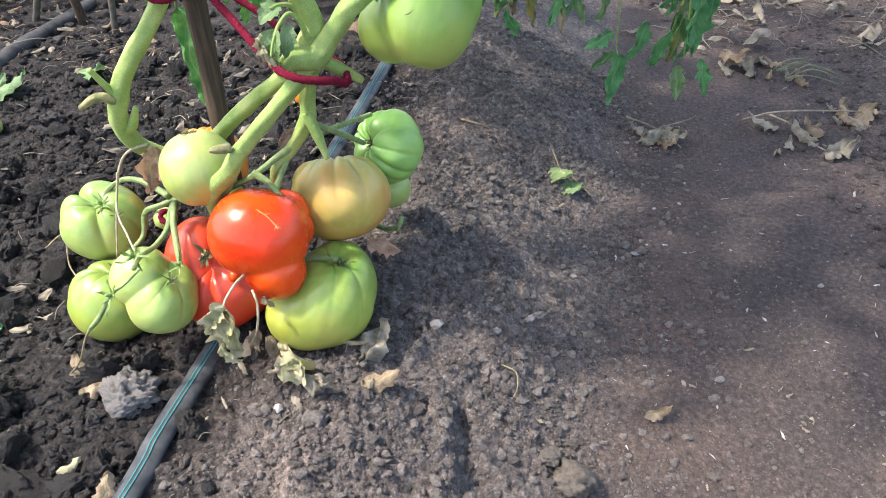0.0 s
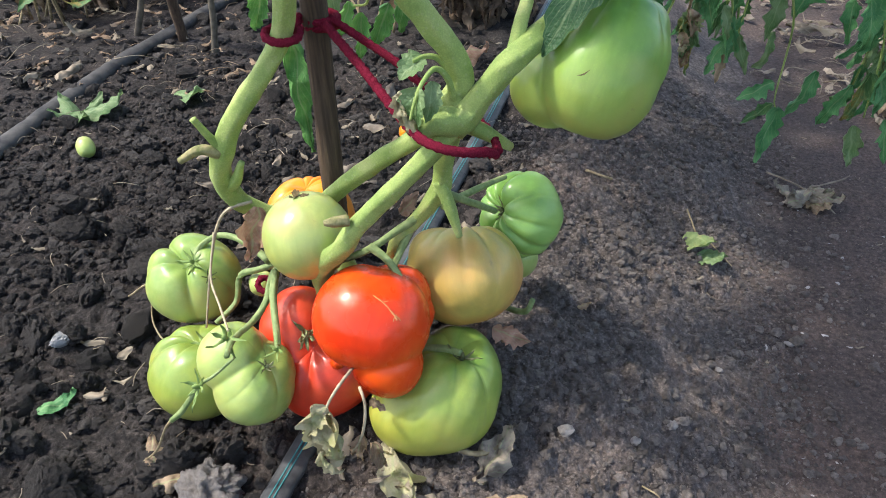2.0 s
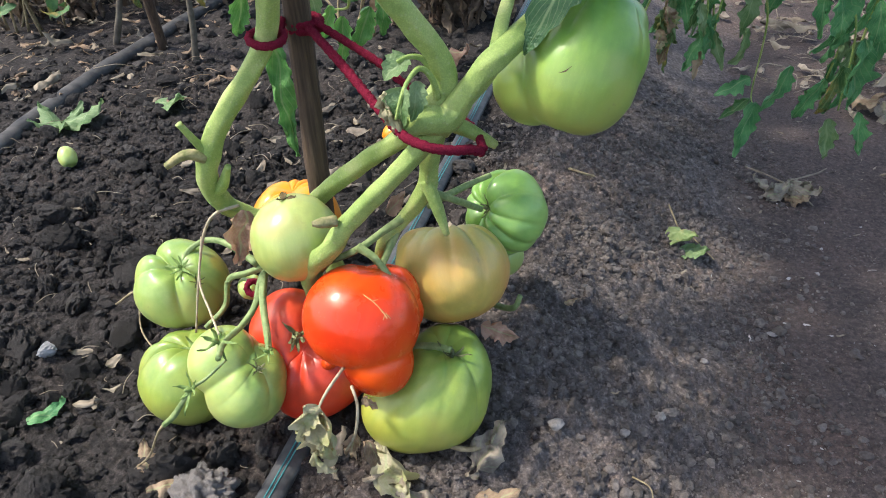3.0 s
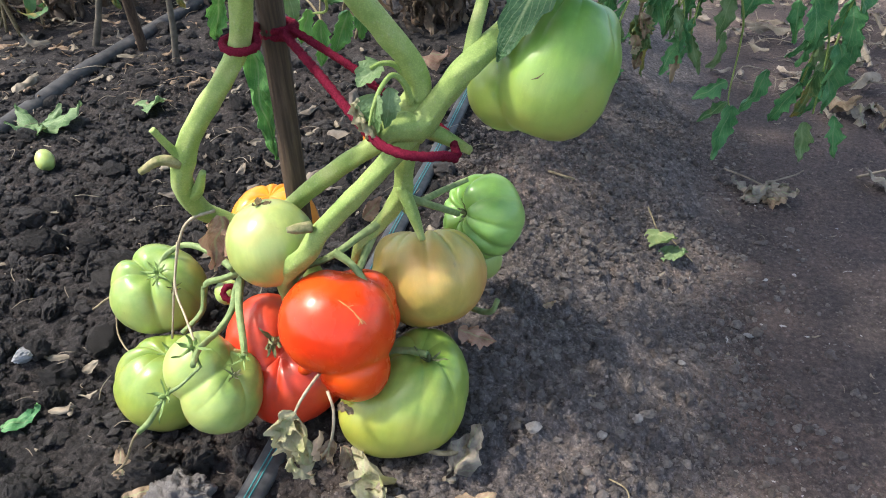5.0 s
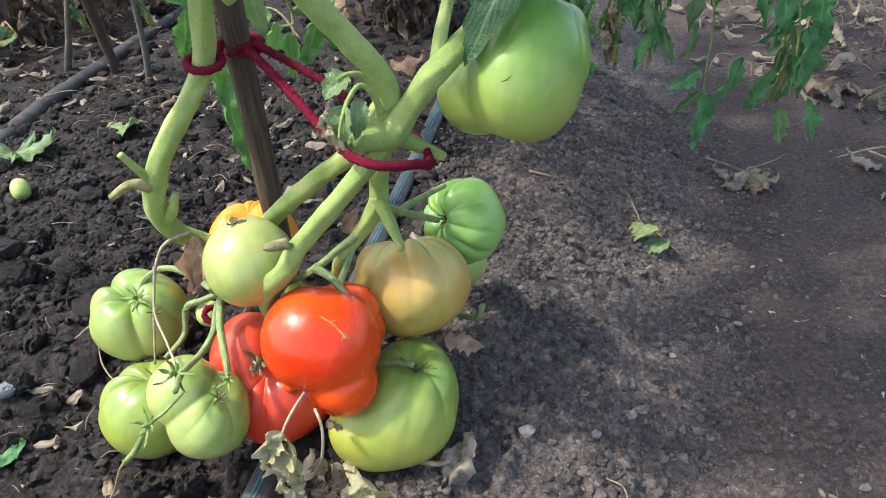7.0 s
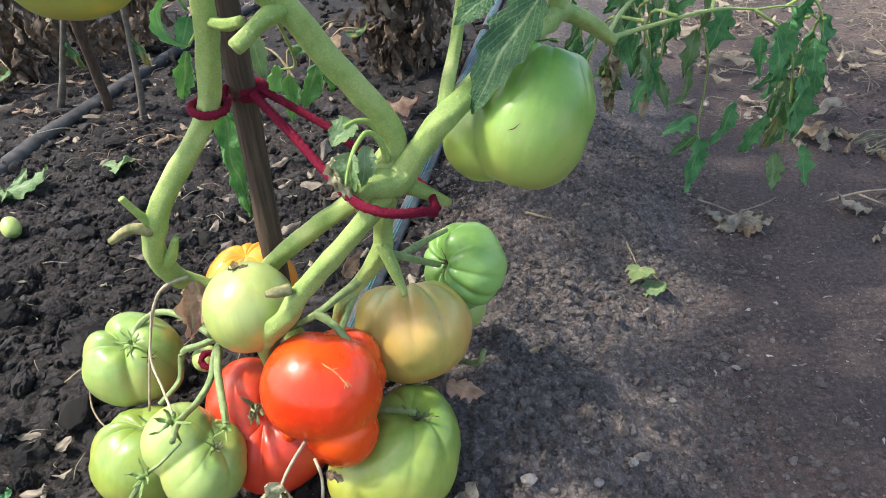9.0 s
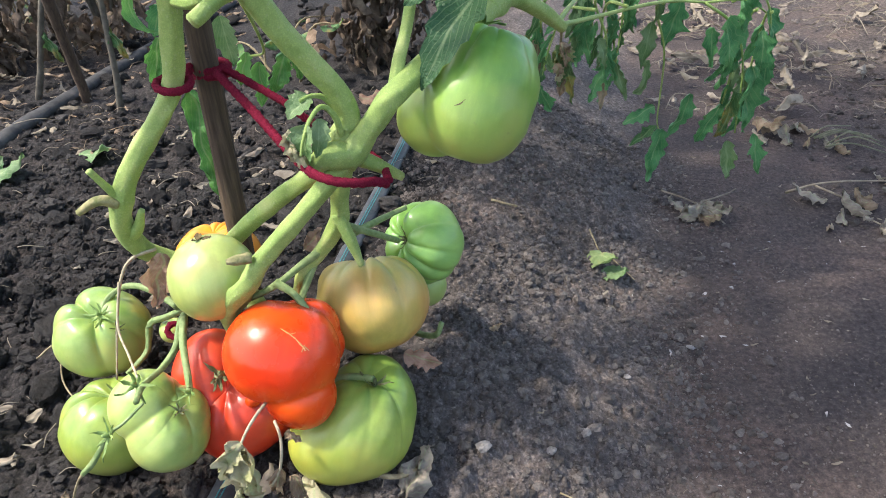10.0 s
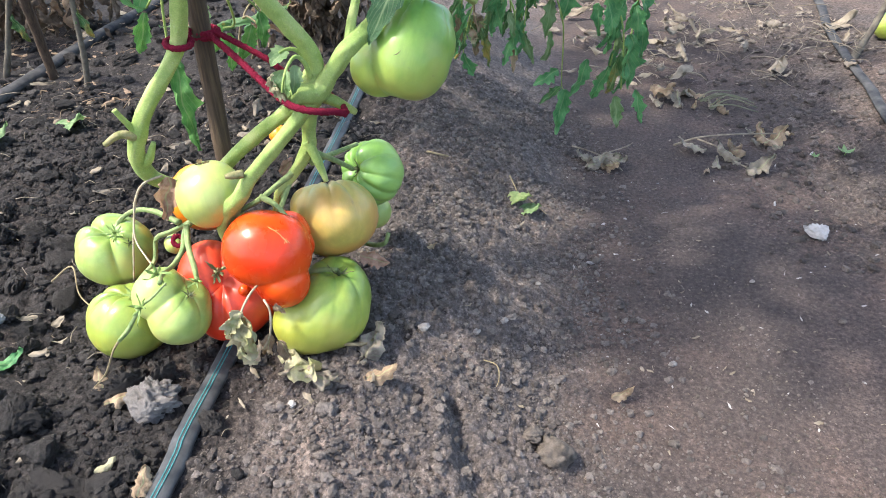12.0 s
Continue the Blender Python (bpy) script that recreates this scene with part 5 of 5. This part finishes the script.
# unseen leaves added above the plant, placed only to shade the path
SHADE = [compound_leaf((0, 0, 0), (1, 0, 0.1), 0.17, 3, 0.085, seed=300 + k, droop=0.9) for k in range(4)]
SHADE = [(smooth_mesh("leaf", *blades, LEAF), smooth_mesh("leaf_stalk", *stalks, STEM)) for stalks, blades in SHADE]
def over_path(r):
    """A place for an added, unseen leaf whose shade falls on the trodden path, leaving a few flecks of sun."""
    while True:
        tx, ty, z = r.uniform(0.22, 0.70), r.uniform(0.50, 1.30), r.uniform(0.95, 1.12)
        if tx < 0.42 and 0.47 < ty < 0.77 or tx < 0.26 or ty < 0.60 - 0.16 * (tx - 0.2) or (tx - 0.56) ** 2 + (ty - 0.79) ** 2 < 0.005:
            continue
        return tx - 0.643 * z, ty - 0.024 * z, z


for k in range(162):
    r = random.Random(100 + k)
    at = (r.uniform(-0.20, 0.32), r.uniform(1.12, 1.72), r.uniform(0.97, 1.12)) if k >= 124 else over_path(r) if k >= 84 else (r.uniform(-0.10, 0.14), r.uniform(0.58, 0.68), r.uniform(0.92, 1.08)) if k < 18 else ((r.uniform(-0.06, 0.45), r.uniform(0.78, 1.55), r.uniform(0.92, 1.15)) if k < 64 else (r.uniform(-0.50, -0.25), r.uniform(0.98, 1.35), r.uniform(0.80, 0.95)))
    for me, up in zip(SHADE[k % 4], (None, 1)):
        ob = new(me.name, me)
        ob.parent = plant if up is None else last
        ob.matrix_basis = Matrix.Translation(-plant.location) @ pose(*at, r.uniform(-25, 25), r.uniform(-25, 25), r.uniform(0, 360)) if up is None else Matrix()
        last = ob
# two unseen branches added among the shading leaves
stem([(-0.20, 0.57, 0.89), (-0.14, 0.62, 0.96), (-0.06, 0.69, 1.02), (0.02, 0.72, 1.02)], [0.006, 0.005, 0.004, 0.003], name="branch", sides=8)
stem([(-0.24, 0.56, 0.84), (-0.10, 0.75, 0.98), (0.02, 0.95, 1.04), (0.12, 1.20, 1.06), (0.18, 1.45, 1.04)], [0.006, 0.005, 0.004, 0.003, 0.002], name="branch", sides=8)


# ---- dried and fallen leaves ----
def ground_leaf(x, y, size, turn, mat, label, seed, name="dry_leaf", lift=0.012, crumple=0.16, wide=0.6):
    z = ground_z(x, y) + lift
    w = Vector((math.cos(turn), math.sin(turn), 0.05))
    s = Vector((-math.sin(turn), math.cos(turn), 0.15))
    ob = part(name, leaflet(Vector((x, y, z)) - w * size * 0.5, w, s, size, size * wide, 0.5, 0.2, 5, crumple, seed, roll=(0.5 + 1.4 * ((seed * 0.37) % 1)) if name == "dry_leaf" else 0.0, ragged=0.5), mat)
    return tagged(ob, label, "leaf")


ground_leaf(-0.103, 0.468, 0.080, -0.9, LEAF_DRY, "curled pale dry leaf under the tomatoes", 1, crumple=0.26, wide=0.36)
ground_leaf(-0.078, 0.440, 0.050, -0.6, LEAF_GREY, "crumpled grey dry leaf under the tomatoes", 2, crumple=0.26, wide=0.45)
ground_leaf(-0.030, 0.500, 0.055, 1.1, LEAF_GREY, "crumpled grey dry leaf beside the green tomato", 3, lift=0.012, crumple=0.30, wide=0.4)
ground_leaf(-0.020, 0.458, 0.040, 0.2, LEAF_BROWN, "small tan dry leaf on the soil", 4)
ground_leaf(-0.318, 0.478, 0.030, 2.0, LEAF_BROWN, "small brown dry leaf on the bed", 6)
ground_leaf(-0.292, 0.455, 0.032, 0.3, LEAF_BROWN, "small tan dry leaf on the bed", 7)
ground_leaf(-0.280, 0.369, 0.024, 0.5, LEAF_DRY, "small cream leaf scrap on the bed", 8)
ground_leaf(-0.238, 0.340, 0.030, 1.5, LEAF_BROWN, "brown leaf scrap beside the drip hose", 9)
ground_leaf(0.263, 0.492, 0.032, 0.2, LEAF_BROWN, "small tan dry leaf on the path", 10)
ground_leaf(0.211, 0.908, 0.050, -0.9, LEAF_WILT, "torn green and yellow leaf on the bed's edge", 11, "fallen_leaf", wide=0.75, lift=0.016)
ground_leaf(0.225, 0.891, 0.040, -0.5, LEAF_PALE, "torn pale green leaf on the bed's edge", 44, "fallen_leaf", wide=0.7, lift=0.012)
ground_leaf(0.052, 0.717, 0.016, 0.2, LEAF_BROWN, "tiny brown leaf scrap on the slope", 12, lift=0.004)
z0 = ground_z(-0.70, 1.11) + 0.014
spray = [leaflet((-0.735 + dx, 1.10 + dy, z0), (math.cos(a), math.sin(a), 0.1), (-math.sin(a), math.cos(a), 0.2), L, L * 0.5, 0.5, 0.2, 4, 0.10, 60 + a, ragged=0.5, roll=0.9)
         for dx, dy, a, L in ((0.0, 0.0, 0.35, 0.085), (0.005, 0.0, 1.3, 0.050), (0.0, -0.005, -0.7, 0.045), (-0.005, 0.0, 2.6, 0.060), (0.0, 0.0, 3.9, 0.050))]
tagged(part("fallen_leaf", join(*spray), LEAF_PALE), "wilted green compound leaf on the dug bed", "leaf")
ground_leaf(-0.578, 1.170, 0.085, -0.5, LEAF_PALE, "wilted green leaf on the dug bed", 14, "fallen_leaf", crumple=0.1)
ground_leaf(-0.430, 0.523, 0.040, 0.6, LEAF, "narrow green leaf on the dug bed", 15, "fallen_leaf", wide=0.3)
ground_leaf(-0.125, 1.361, 0.080, -0.35, LEAF_RUST, "crumpled rust-brown leaf on the bed", 16, lift=0.02)
ground_leaf(0.425, 1.075, 0.060, -0.9, LEAF_GREY, "crumpled grey dry leaf on the path", 17)
ground_leaf(0.385, 1.085, 0.055, -2.2, LEAF_GREY, "crumpled grey dry leaf on the path", 18)
ground_leaf(0.680, 1.020, 0.065, 0.3, LEAF_GREY, "grey dry leaf on the path", 19, crumple=0.26, wide=0.5)
ground_leaf(0.583, 1.115, 0.060, 2.8, LEAF_GREY, "grey dry leaf on the path", 20)
ground_leaf(0.640, 1.080, 0.060, 2.2, LEAF_GREY, "grey dry leaf on the path", 21)
ground_leaf(0.760, 1.130, 0.070, 0.5, LEAF_BROWN, "tan dry leaf on the path", 22)
ground_leaf(0.615, 1.360, 0.080, -1.2, LEAF_BROWN, "curled tan leaf on the path", 23, lift=0.03)
for k in range(26):
    r = random.Random(700 + k)
    cx, cy = ((0.41, 1.08), (0.64, 1.07), (0.74, 1.14), (0.62, 1.34), (0.70, 1.32))[k % 5]
    ground_leaf(cx + r.gauss(0, 0.04), cy + r.gauss(0, 0.03), r.uniform(0.018, 0.055), r.uniform(0, 6.28), r.choice((LEAF_GREY, LEAF_GREY, LEAF_GREY, LEAF_BROWN)), "crumpled grey-brown dry leaf on the path", 50 + k, lift=r.uniform(0.004, 0.015), crumple=0.22)
# hanging withered leaves on the cluster
hung = part("dry_leaf", tube([(-0.140, 0.500, 0.205), (-0.143, 0.482, 0.210), (-0.150, 0.470, 0.203), (-0.154, 0.462, 0.195)], [0.0014, 0.0012, 0.0011, 0.0010], 7, 5, 0.2), STRING, plant, "withered pale leaf hanging from the cluster")
for k, (p, q, w) in enumerate((((-0.153, 0.466, 0.200), (-0.168, 0.448, 0.186), 0.022), ((-0.154, 0.463, 0.198), (-0.158, 0.446, 0.160), 0.034), ((-0.152, 0.462, 0.192), (-0.148, 0.444, 0.150), 0.024), ((-0.156, 0.450, 0.168), (-0.145, 0.442, 0.143), 0.016))):
    part("leaflet", blade(p, q, w, 31.0 + k * 3.7, (0.2 - 0.25 * k, -0.8, 0.5), 0.5, 0.3, 5, 0.22, roll=1.5, ragged=0.7), LEAF_DRY, hung)
hung = part("dry_leaf", tube([(-0.135, 0.495, 0.190), (-0.128, 0.480, 0.185), (-0.130, 0.470, 0.165), (-0.138, 0.465, 0.150)], [0.0014, 0.0012, 0.0011, 0.0010], 7, 5, 0.2), STRING, plant, "withered tan leaf scrap on a dry stalk")
for k, (p, q, w) in enumerate((((-0.124, 0.484, 0.190), (-0.112, 0.478, 0.184), 0.012), ((-0.130, 0.470, 0.165), (-0.140, 0.466, 0.135), 0.020), ((-0.125, 0.475, 0.150), (-0.112, 0.465, 0.128), 0.020))):
    part("leaflet", blade(p, q, w, 41.0 + k * 2.9, (0.1, -0.8, 0.6), 0.5, 0.3, 4, 0.25, roll=2.0, ragged=0.7), LEAF_BROWN, hung)
part("dry_leaf", blade((-0.2293, 0.5899, 0.2879), (-0.2331, 0.5604, 0.2538), 0.027, 37.0, (0.3, -0.9, 0.2), 0.3, 0.5, 4, 0.20, roll=1.2, ragged=0.7), LEAF_RUST, plant, "withered brown leaf scrap")


# ---- litter and far things ----
def litter(name, count, box, keep, sizes, mat, label, seed, thin=0.25, lift=0.002):
    """Many scraps of straw and dead leaf, joined."""
    r = random.Random(seed)
    geos = []
    while len(geos) < count:
        x, y = r.uniform(box[0], box[1]), r.uniform(box[2], box[3])
        if r.random() > keep(x, y):
            continue
        a = r.uniform(0, 6.283)
        L = sizes[0] + (sizes[1] - sizes[0]) * r.random() ** 2
        w = Vector((math.cos(a), math.sin(a), r.uniform(-0.15, 0.25)))
        s = Vector((-math.sin(a), math.cos(a), r.uniform(-0.6, 0.6)))
        p = Vector((x, y, ground_z(x, y) + lift + L * 0.08))
        if r.random() < thin:
            q = p + w * L * 0.5 + Vector((r.uniform(-0.2, 0.2), r.uniform(-0.2, 0.2), 0.1)) * L
            geos.append(tube([p, q, p + w * L + Vector((0, 0, -0.05 * L))], L * 0.008 + 0.00025, 5, 3))
        else:
            geos.append(leaflet(p, w, s, L, L * r.uniform(0.2, 0.55), r.uniform(-0.6, 0.8), 0.2, 2, 0.15, r.uniform(0, 99), 6, roll=r.uniform(0.4, 1.6), ragged=0.6))
    ob = part(name, join(*geos), mat)
    return tagged(ob, label, "litter", kind="stuff")


def bed_left(x, y):
    return (1 - step(0.0, 0.2, across(x, y))) * max(0.05, 0.35 + noise.noise(Vector((x * 6, y * 6, 21))))


litter("straw_scraps", 520, (-1.0, 0.15, 0.28, 1.5), bed_left, (0.005, 0.036), LITTER, "pale straw and leaf scraps on the dug soil", 7, 0.62, 0.006)
litter("path_scraps", 600, (0.0, 1.0, 0.3, 1.6), lambda x, y: step(0.2, 0.45, across(x, y)), (0.002, 0.012), LITTER, "tiny pale plant scraps on the path", 8, 0.35, 0.0005)
litter("dry_leaf_litter", 460, (0.45, 1.20, 1.42, 2.30), lambda x, y: max(0.1, 0.5 + noise.noise(Vector((x * 5, y * 5, 31)))), (0.010, 0.050), LEAF_GREY, "tangled dry leaves and vines beyond the path", 9, 0.5, 0.012)
litter("tan_leaf_litter", 420, (0.50, 1.15, 1.40, 2.20), lambda x, y: max(0.1, 0.5 + noise.noise(Vector((x * 5, y * 5, 31)))), (0.015, 0.11), LITTER, "pale straw among the dry vines", 10, 0.85, 0.02)
litter("brown_leaf_litter", 480, (-1.4, -0.50, 1.15, 2.20), lambda x, y: 1.0, (0.012, 0.05), LEAF_BROWN, "brown dead leaves on the neighbouring bed", 11, 0.5, 0.01)
litter("left_straw_litter", 160, (-1.4, -0.70, 1.20, 2.10), lambda x, y: 1.0, (0.015, 0.08), LITTER, "dry straw on the neighbouring bed", 14, 0.7, 0.012)
litter("bed_leaf_litter", 36, (-0.45, -0.12, 0.80, 1.25), lambda x, y: 1.0, (0.02, 0.06), LEAF_GREY, "grey dead leaf scraps behind the plant", 12, 0.5, 0.006)


def dry_twig(pts, radius, label, mat=STEM_DRY, name="dry_twig"):
    at = [(x, y, ground_z(x, y) + h) for x, y, h in pts]
    ob = part(name, tube(at, [radius * (1 - 0.12 * i) for i in range(len(at))], 7, 5, 0.2), mat)
    return tagged(ob, label, "twig")


litter("pale_chips", 90, (0.12, 0.80, 0.40, 1.1), lambda x, y: step(0.3, 0.45, across(x, y)), (0.003, 0.012), STONE, "small pale chips and husks on the path", 18, 0.2, 0.0008)


dry_twig([(0.36, 1.16, 0.006), (0.39, 1.12, 0.010), (0.415, 1.08, 0.012), (0.43, 1.05, 0.006)], 0.0016, "thin dry twig on the path", LITTER)
dry_twig([(0.37, 1.085, 0.008), (0.41, 1.105, 0.014), (0.46, 1.135, 0.010), (0.48, 1.15, 0.01)], 0.0016, "thin dry twig on the path", LITTER)
dry_twig([(0.56, 1.14, 0.006), (0.61, 1.15, 0.014), (0.67, 1.16, 0.012), (0.74, 1.15, 0.014), (0.78, 1.13, 0.02)], 0.0022, "dry branching stalk on the path", LITTER)
dry_twig([(0.61, 1.15, 0.012), (0.635, 1.10, 0.014), (0.645, 1.05, 0.010), (0.665, 1.02, 0.006)], 0.0018, "dry branching stalk on the path", LITTER)
dry_twig([(0.204, 0.979, 0.010), (0.212, 0.935, 0.008)], 0.0012, "pale dry leaf stalk on the slope")
dry_twig([(0.228, 0.927, 0.008), (0.252, 0.892, 0.006)], 0.0008, "thin pale leaf stalk on the slope")
dry_twig([(0.062, 0.978, 0.004), (0.08, 0.972, 0.006), (0.098, 0.976, 0.003)], 0.0020, "short pale stick on the slope")
dry_twig([(-0.02, 0.520, 0.004), (-0.045, 0.495, 0.012), (-0.075, 0.505, 0.02), (-0.09, 0.52, 0.03)], 0.0026, "wilted stalk under the green tomato")
dry_twig([(-0.44, 0.675, 0.004), (-0.40, 0.66, 0.03), (-0.385, 0.625, 0.02), (-0.36, 0.60, 0.015), (-0.35, 0.61, 0.03)], 0.0012, "thin dry tendril on the dug soil")
dry_twig([(0.098, 0.525, 0.002), (0.112, 0.515, 0.005), (0.113, 0.500, 0.003), (0.108, 0.488, 0.003)], 0.0008, "thin pale rootlet on the slope")
WILTED = plain("wilted_stalk", (0.12, 0.125, 0.075), (0.21, 0.20, 0.13), 60, 0.8, 0.2)
for k in range(7):
    r = random.Random(60 + k)
    a = r.uniform(-0.5, 0.6)
    x, y = 0.69 + r.uniform(-0.01, 0.02), 1.31 + r.uniform(-0.03, 0.03)
    dry_twig([(x, y, 0.01), (x + 0.04 * math.cos(a), y + 0.04 * math.sin(a), 0.015 + r.uniform(0, 0.02)), (x + 0.10 * math.cos(a * 0.7), y + 0.08 * math.sin(a), 0.01)], 0.0015, "wilted pale green stalk on the path", WILTED, "wilted_stalk")


def seedling(x, y, size, seed):
    r = random.Random(seed)
    z = ground_z(x, y)
    ob = thing("seedling", (x, y, z), "tiny bright green weed seedling on the path's edge", "weed")
    part("stalk", tube([(x, y, z - 0.002), (x, y, z + size * 0.3), (x, y, z + size * 0.5)], 0.0008, 6, 3), SEPAL, ob)
    for k in range(5):
        a = k * 1.257 + r.uniform(-0.2, 0.2)
        part("leaf", leaflet((x, y, z + size * 0.5), (math.cos(a), math.sin(a), 0.2), (-math.sin(a), math.cos(a), 0), size, size * 0.5, 0.5, 0.2, 2, 0.03, k, 8), LEAF_PALE, ob)
    return ob


seedling(0.855, 1.045, 0.018, 1)
seedling(0.80, 1.05, 0.010, 2)


def dead_plant(x, y, high, label, seed, count=90, spread_=0.09):
    """A dried-out tomato plant: bare stem hung with shrivelled leaves."""
    r = random.Random(seed)
    z = ground_z(x, y)
    ob = thing("dried_plant", (x, y, z), label, "dead plant")
    for k in range(4):
        a, b = r.uniform(-0.05, 0.05), r.uniform(-0.05, 0.05)
        part("stem", tube([(x, y, z - 0.01), (x + a * 0.5, y + b * 0.5, z + high * 0.4), (x + a, y + b, z + high)], [0.006, 0.005, 0.003], 8, 5, 0.2), WOODY, ob)
    for m, c in ((LEAF_DEAD, count * 3 // 2), (LEAF_BROWN, count // 4)):
        geos = []
        for k in range(c):
            h = z + 0.02 + (high - 0.02) * r.random()
            p = Vector((x + r.gauss(0, spread_ * 0.6), y + r.gauss(0, spread_ * 0.5), h))
            L = r.uniform(0.03, 0.09)
            w = Vector((r.uniform(-0.6, 0.6), r.uniform(-0.6, 0.6), -1))
            geos.append(leaflet(p, w, (r.uniform(-1, 1), r.uniform(-1, 1), 0), L, L * r.uniform(0.25, 0.5), r.uniform(-0.5, 0.8), 0.2, 3, 0.2, r.uniform(0, 99), 9, roll=r.uniform(0.8, 2.4), ragged=0.6))
        part("withered_foliage", join(*geos), m, ob)
    return ob


dead_plant(-0.135, 1.60, 0.62, "dried brown plant hung with shrivelled leaves", 1, 260, 0.085)
dead_plant(-1.02, 1.66, 0.30, "low dried plant tangled with weeds", 3, 90, 0.13)
dead_plant(-0.80, 1.80, 0.26, "low dried plant tangled with weeds", 4, 70, 0.12)


def cut_stem(pts, label, radius, leaf_at=None):
    ob = thing("plant_stem", pts[0], label, "stem", "bare stems in the neighbouring bed")
    part("stalk", tube(pts, [radius, radius * 0.9, radius * 0.8, radius * 0.7][:len(pts)], 9, 6, 0.2), WOODY, ob)
    if leaf_at:
        part("leaf", blade(leaf_at, Vector(leaf_at) + Vector((0.02, 0, -0.06)), 0.022, 3.0, crumple=0.15, ragged=0.8, roll=1.4), LEAF_SICK, ob)
    return ob


cut_stem([(-0.626, 1.388, 0.085), (-0.615, 1.392, 0.155), (-0.611, 1.395, 0.209), (-0.602, 1.405, 0.352)], "grey woody stem with a drooping leaf", 0.0070, (-0.606, 1.399, 0.253))
cut_stem([(-0.830, 1.475, 0.085), (-0.807, 1.477, 0.142), (-0.792, 1.478, 0.184), (-0.753, 1.483, 0.293)], "bent grey woody stem in the neighbouring bed", 0.0072, (-0.773, 1.480, 0.226))
cut_stem([(1.085, 1.45, 0.0), (1.12, 1.47, 0.06), (1.17, 1.50, 0.14), (1.25, 1.55, 0.35)], "bare brown stem leaning in the far bed", 0.009)
t = tomato("green tomato on a plant of the far bed", (1.235, 1.55, 0.085), 0.075, 0.068, (0, 0.1, 1), GREEN_YELLOW, ribs=5, depth=0.04, seed=51)


def weed_clump(x, y, high, count, label, seed):
    r = random.Random(seed)
    z = ground_z(x, y)
    ob = thing("weed_clump", (x, y, z), label, "weeds", "weeds in the neighbouring bed")
    leaves, dead = [], []
    for k in range(count):
        a = r.uniform(0, 6.283)
        d = Vector((math.cos(a), math.sin(a), 0)) * r.uniform(0.02, 0.16)
        b = Vector((x + r.gauss(0, 0.05), y + r.gauss(0, 0.05), z - 0.005))
        h = high * r.uniform(0.4, 1)
        m = b + d * 0.5 + Vector((0, 0, h * 0.8))
        e = b + d * 1.3 + Vector((0, 0, h * r.uniform(0.5, 1)))
        part("stem", tube([b, m, e], [0.003, 0.0022, 0.001], 6, 5), STEM_DRY, ob)
        for j in range(4):
            p = m.lerp(e, j / 3)
            w = Vector((r.uniform(-1, 1), r.uniform(-1, 1), r.uniform(-0.8, 0.3)))
            L = r.uniform(0.03, 0.07)
            (leaves if r.random() < 0.6 else dead).append(leaflet(p, w, (r.uniform(-1, 1), r.uniform(-1, 1), 0.3), L, L * r.uniform(0.3, 0.5), r.uniform(0, 1), 0.3, 3, 0.08, r.uniform(0, 99), 9))
    part("leaves", join(*leaves), LEAF_SICK, ob)
    part("withered_leaves", join(*dead), LEAF_BROWN, ob)
    return ob


weed_clump(-1.10, 1.62, 0.22, 14, "yellowing weeds tangled with dead stalks", 1)
weed_clump(-1.30, 1.72, 0.25, 14, "yellowing weeds tangled with dead stalks", 2)
weed_clump(-0.98, 1.95, 0.22, 12, "yellowing weeds tangled with dead stalks", 3)
weed_clump(-0.36, 1.56, 0.16, 6, "low green weeds behind the plant", 4)
weed_clump(-1.25, 2.15, 0.25, 12, "yellowing weeds tangled with dead stalks", 5)
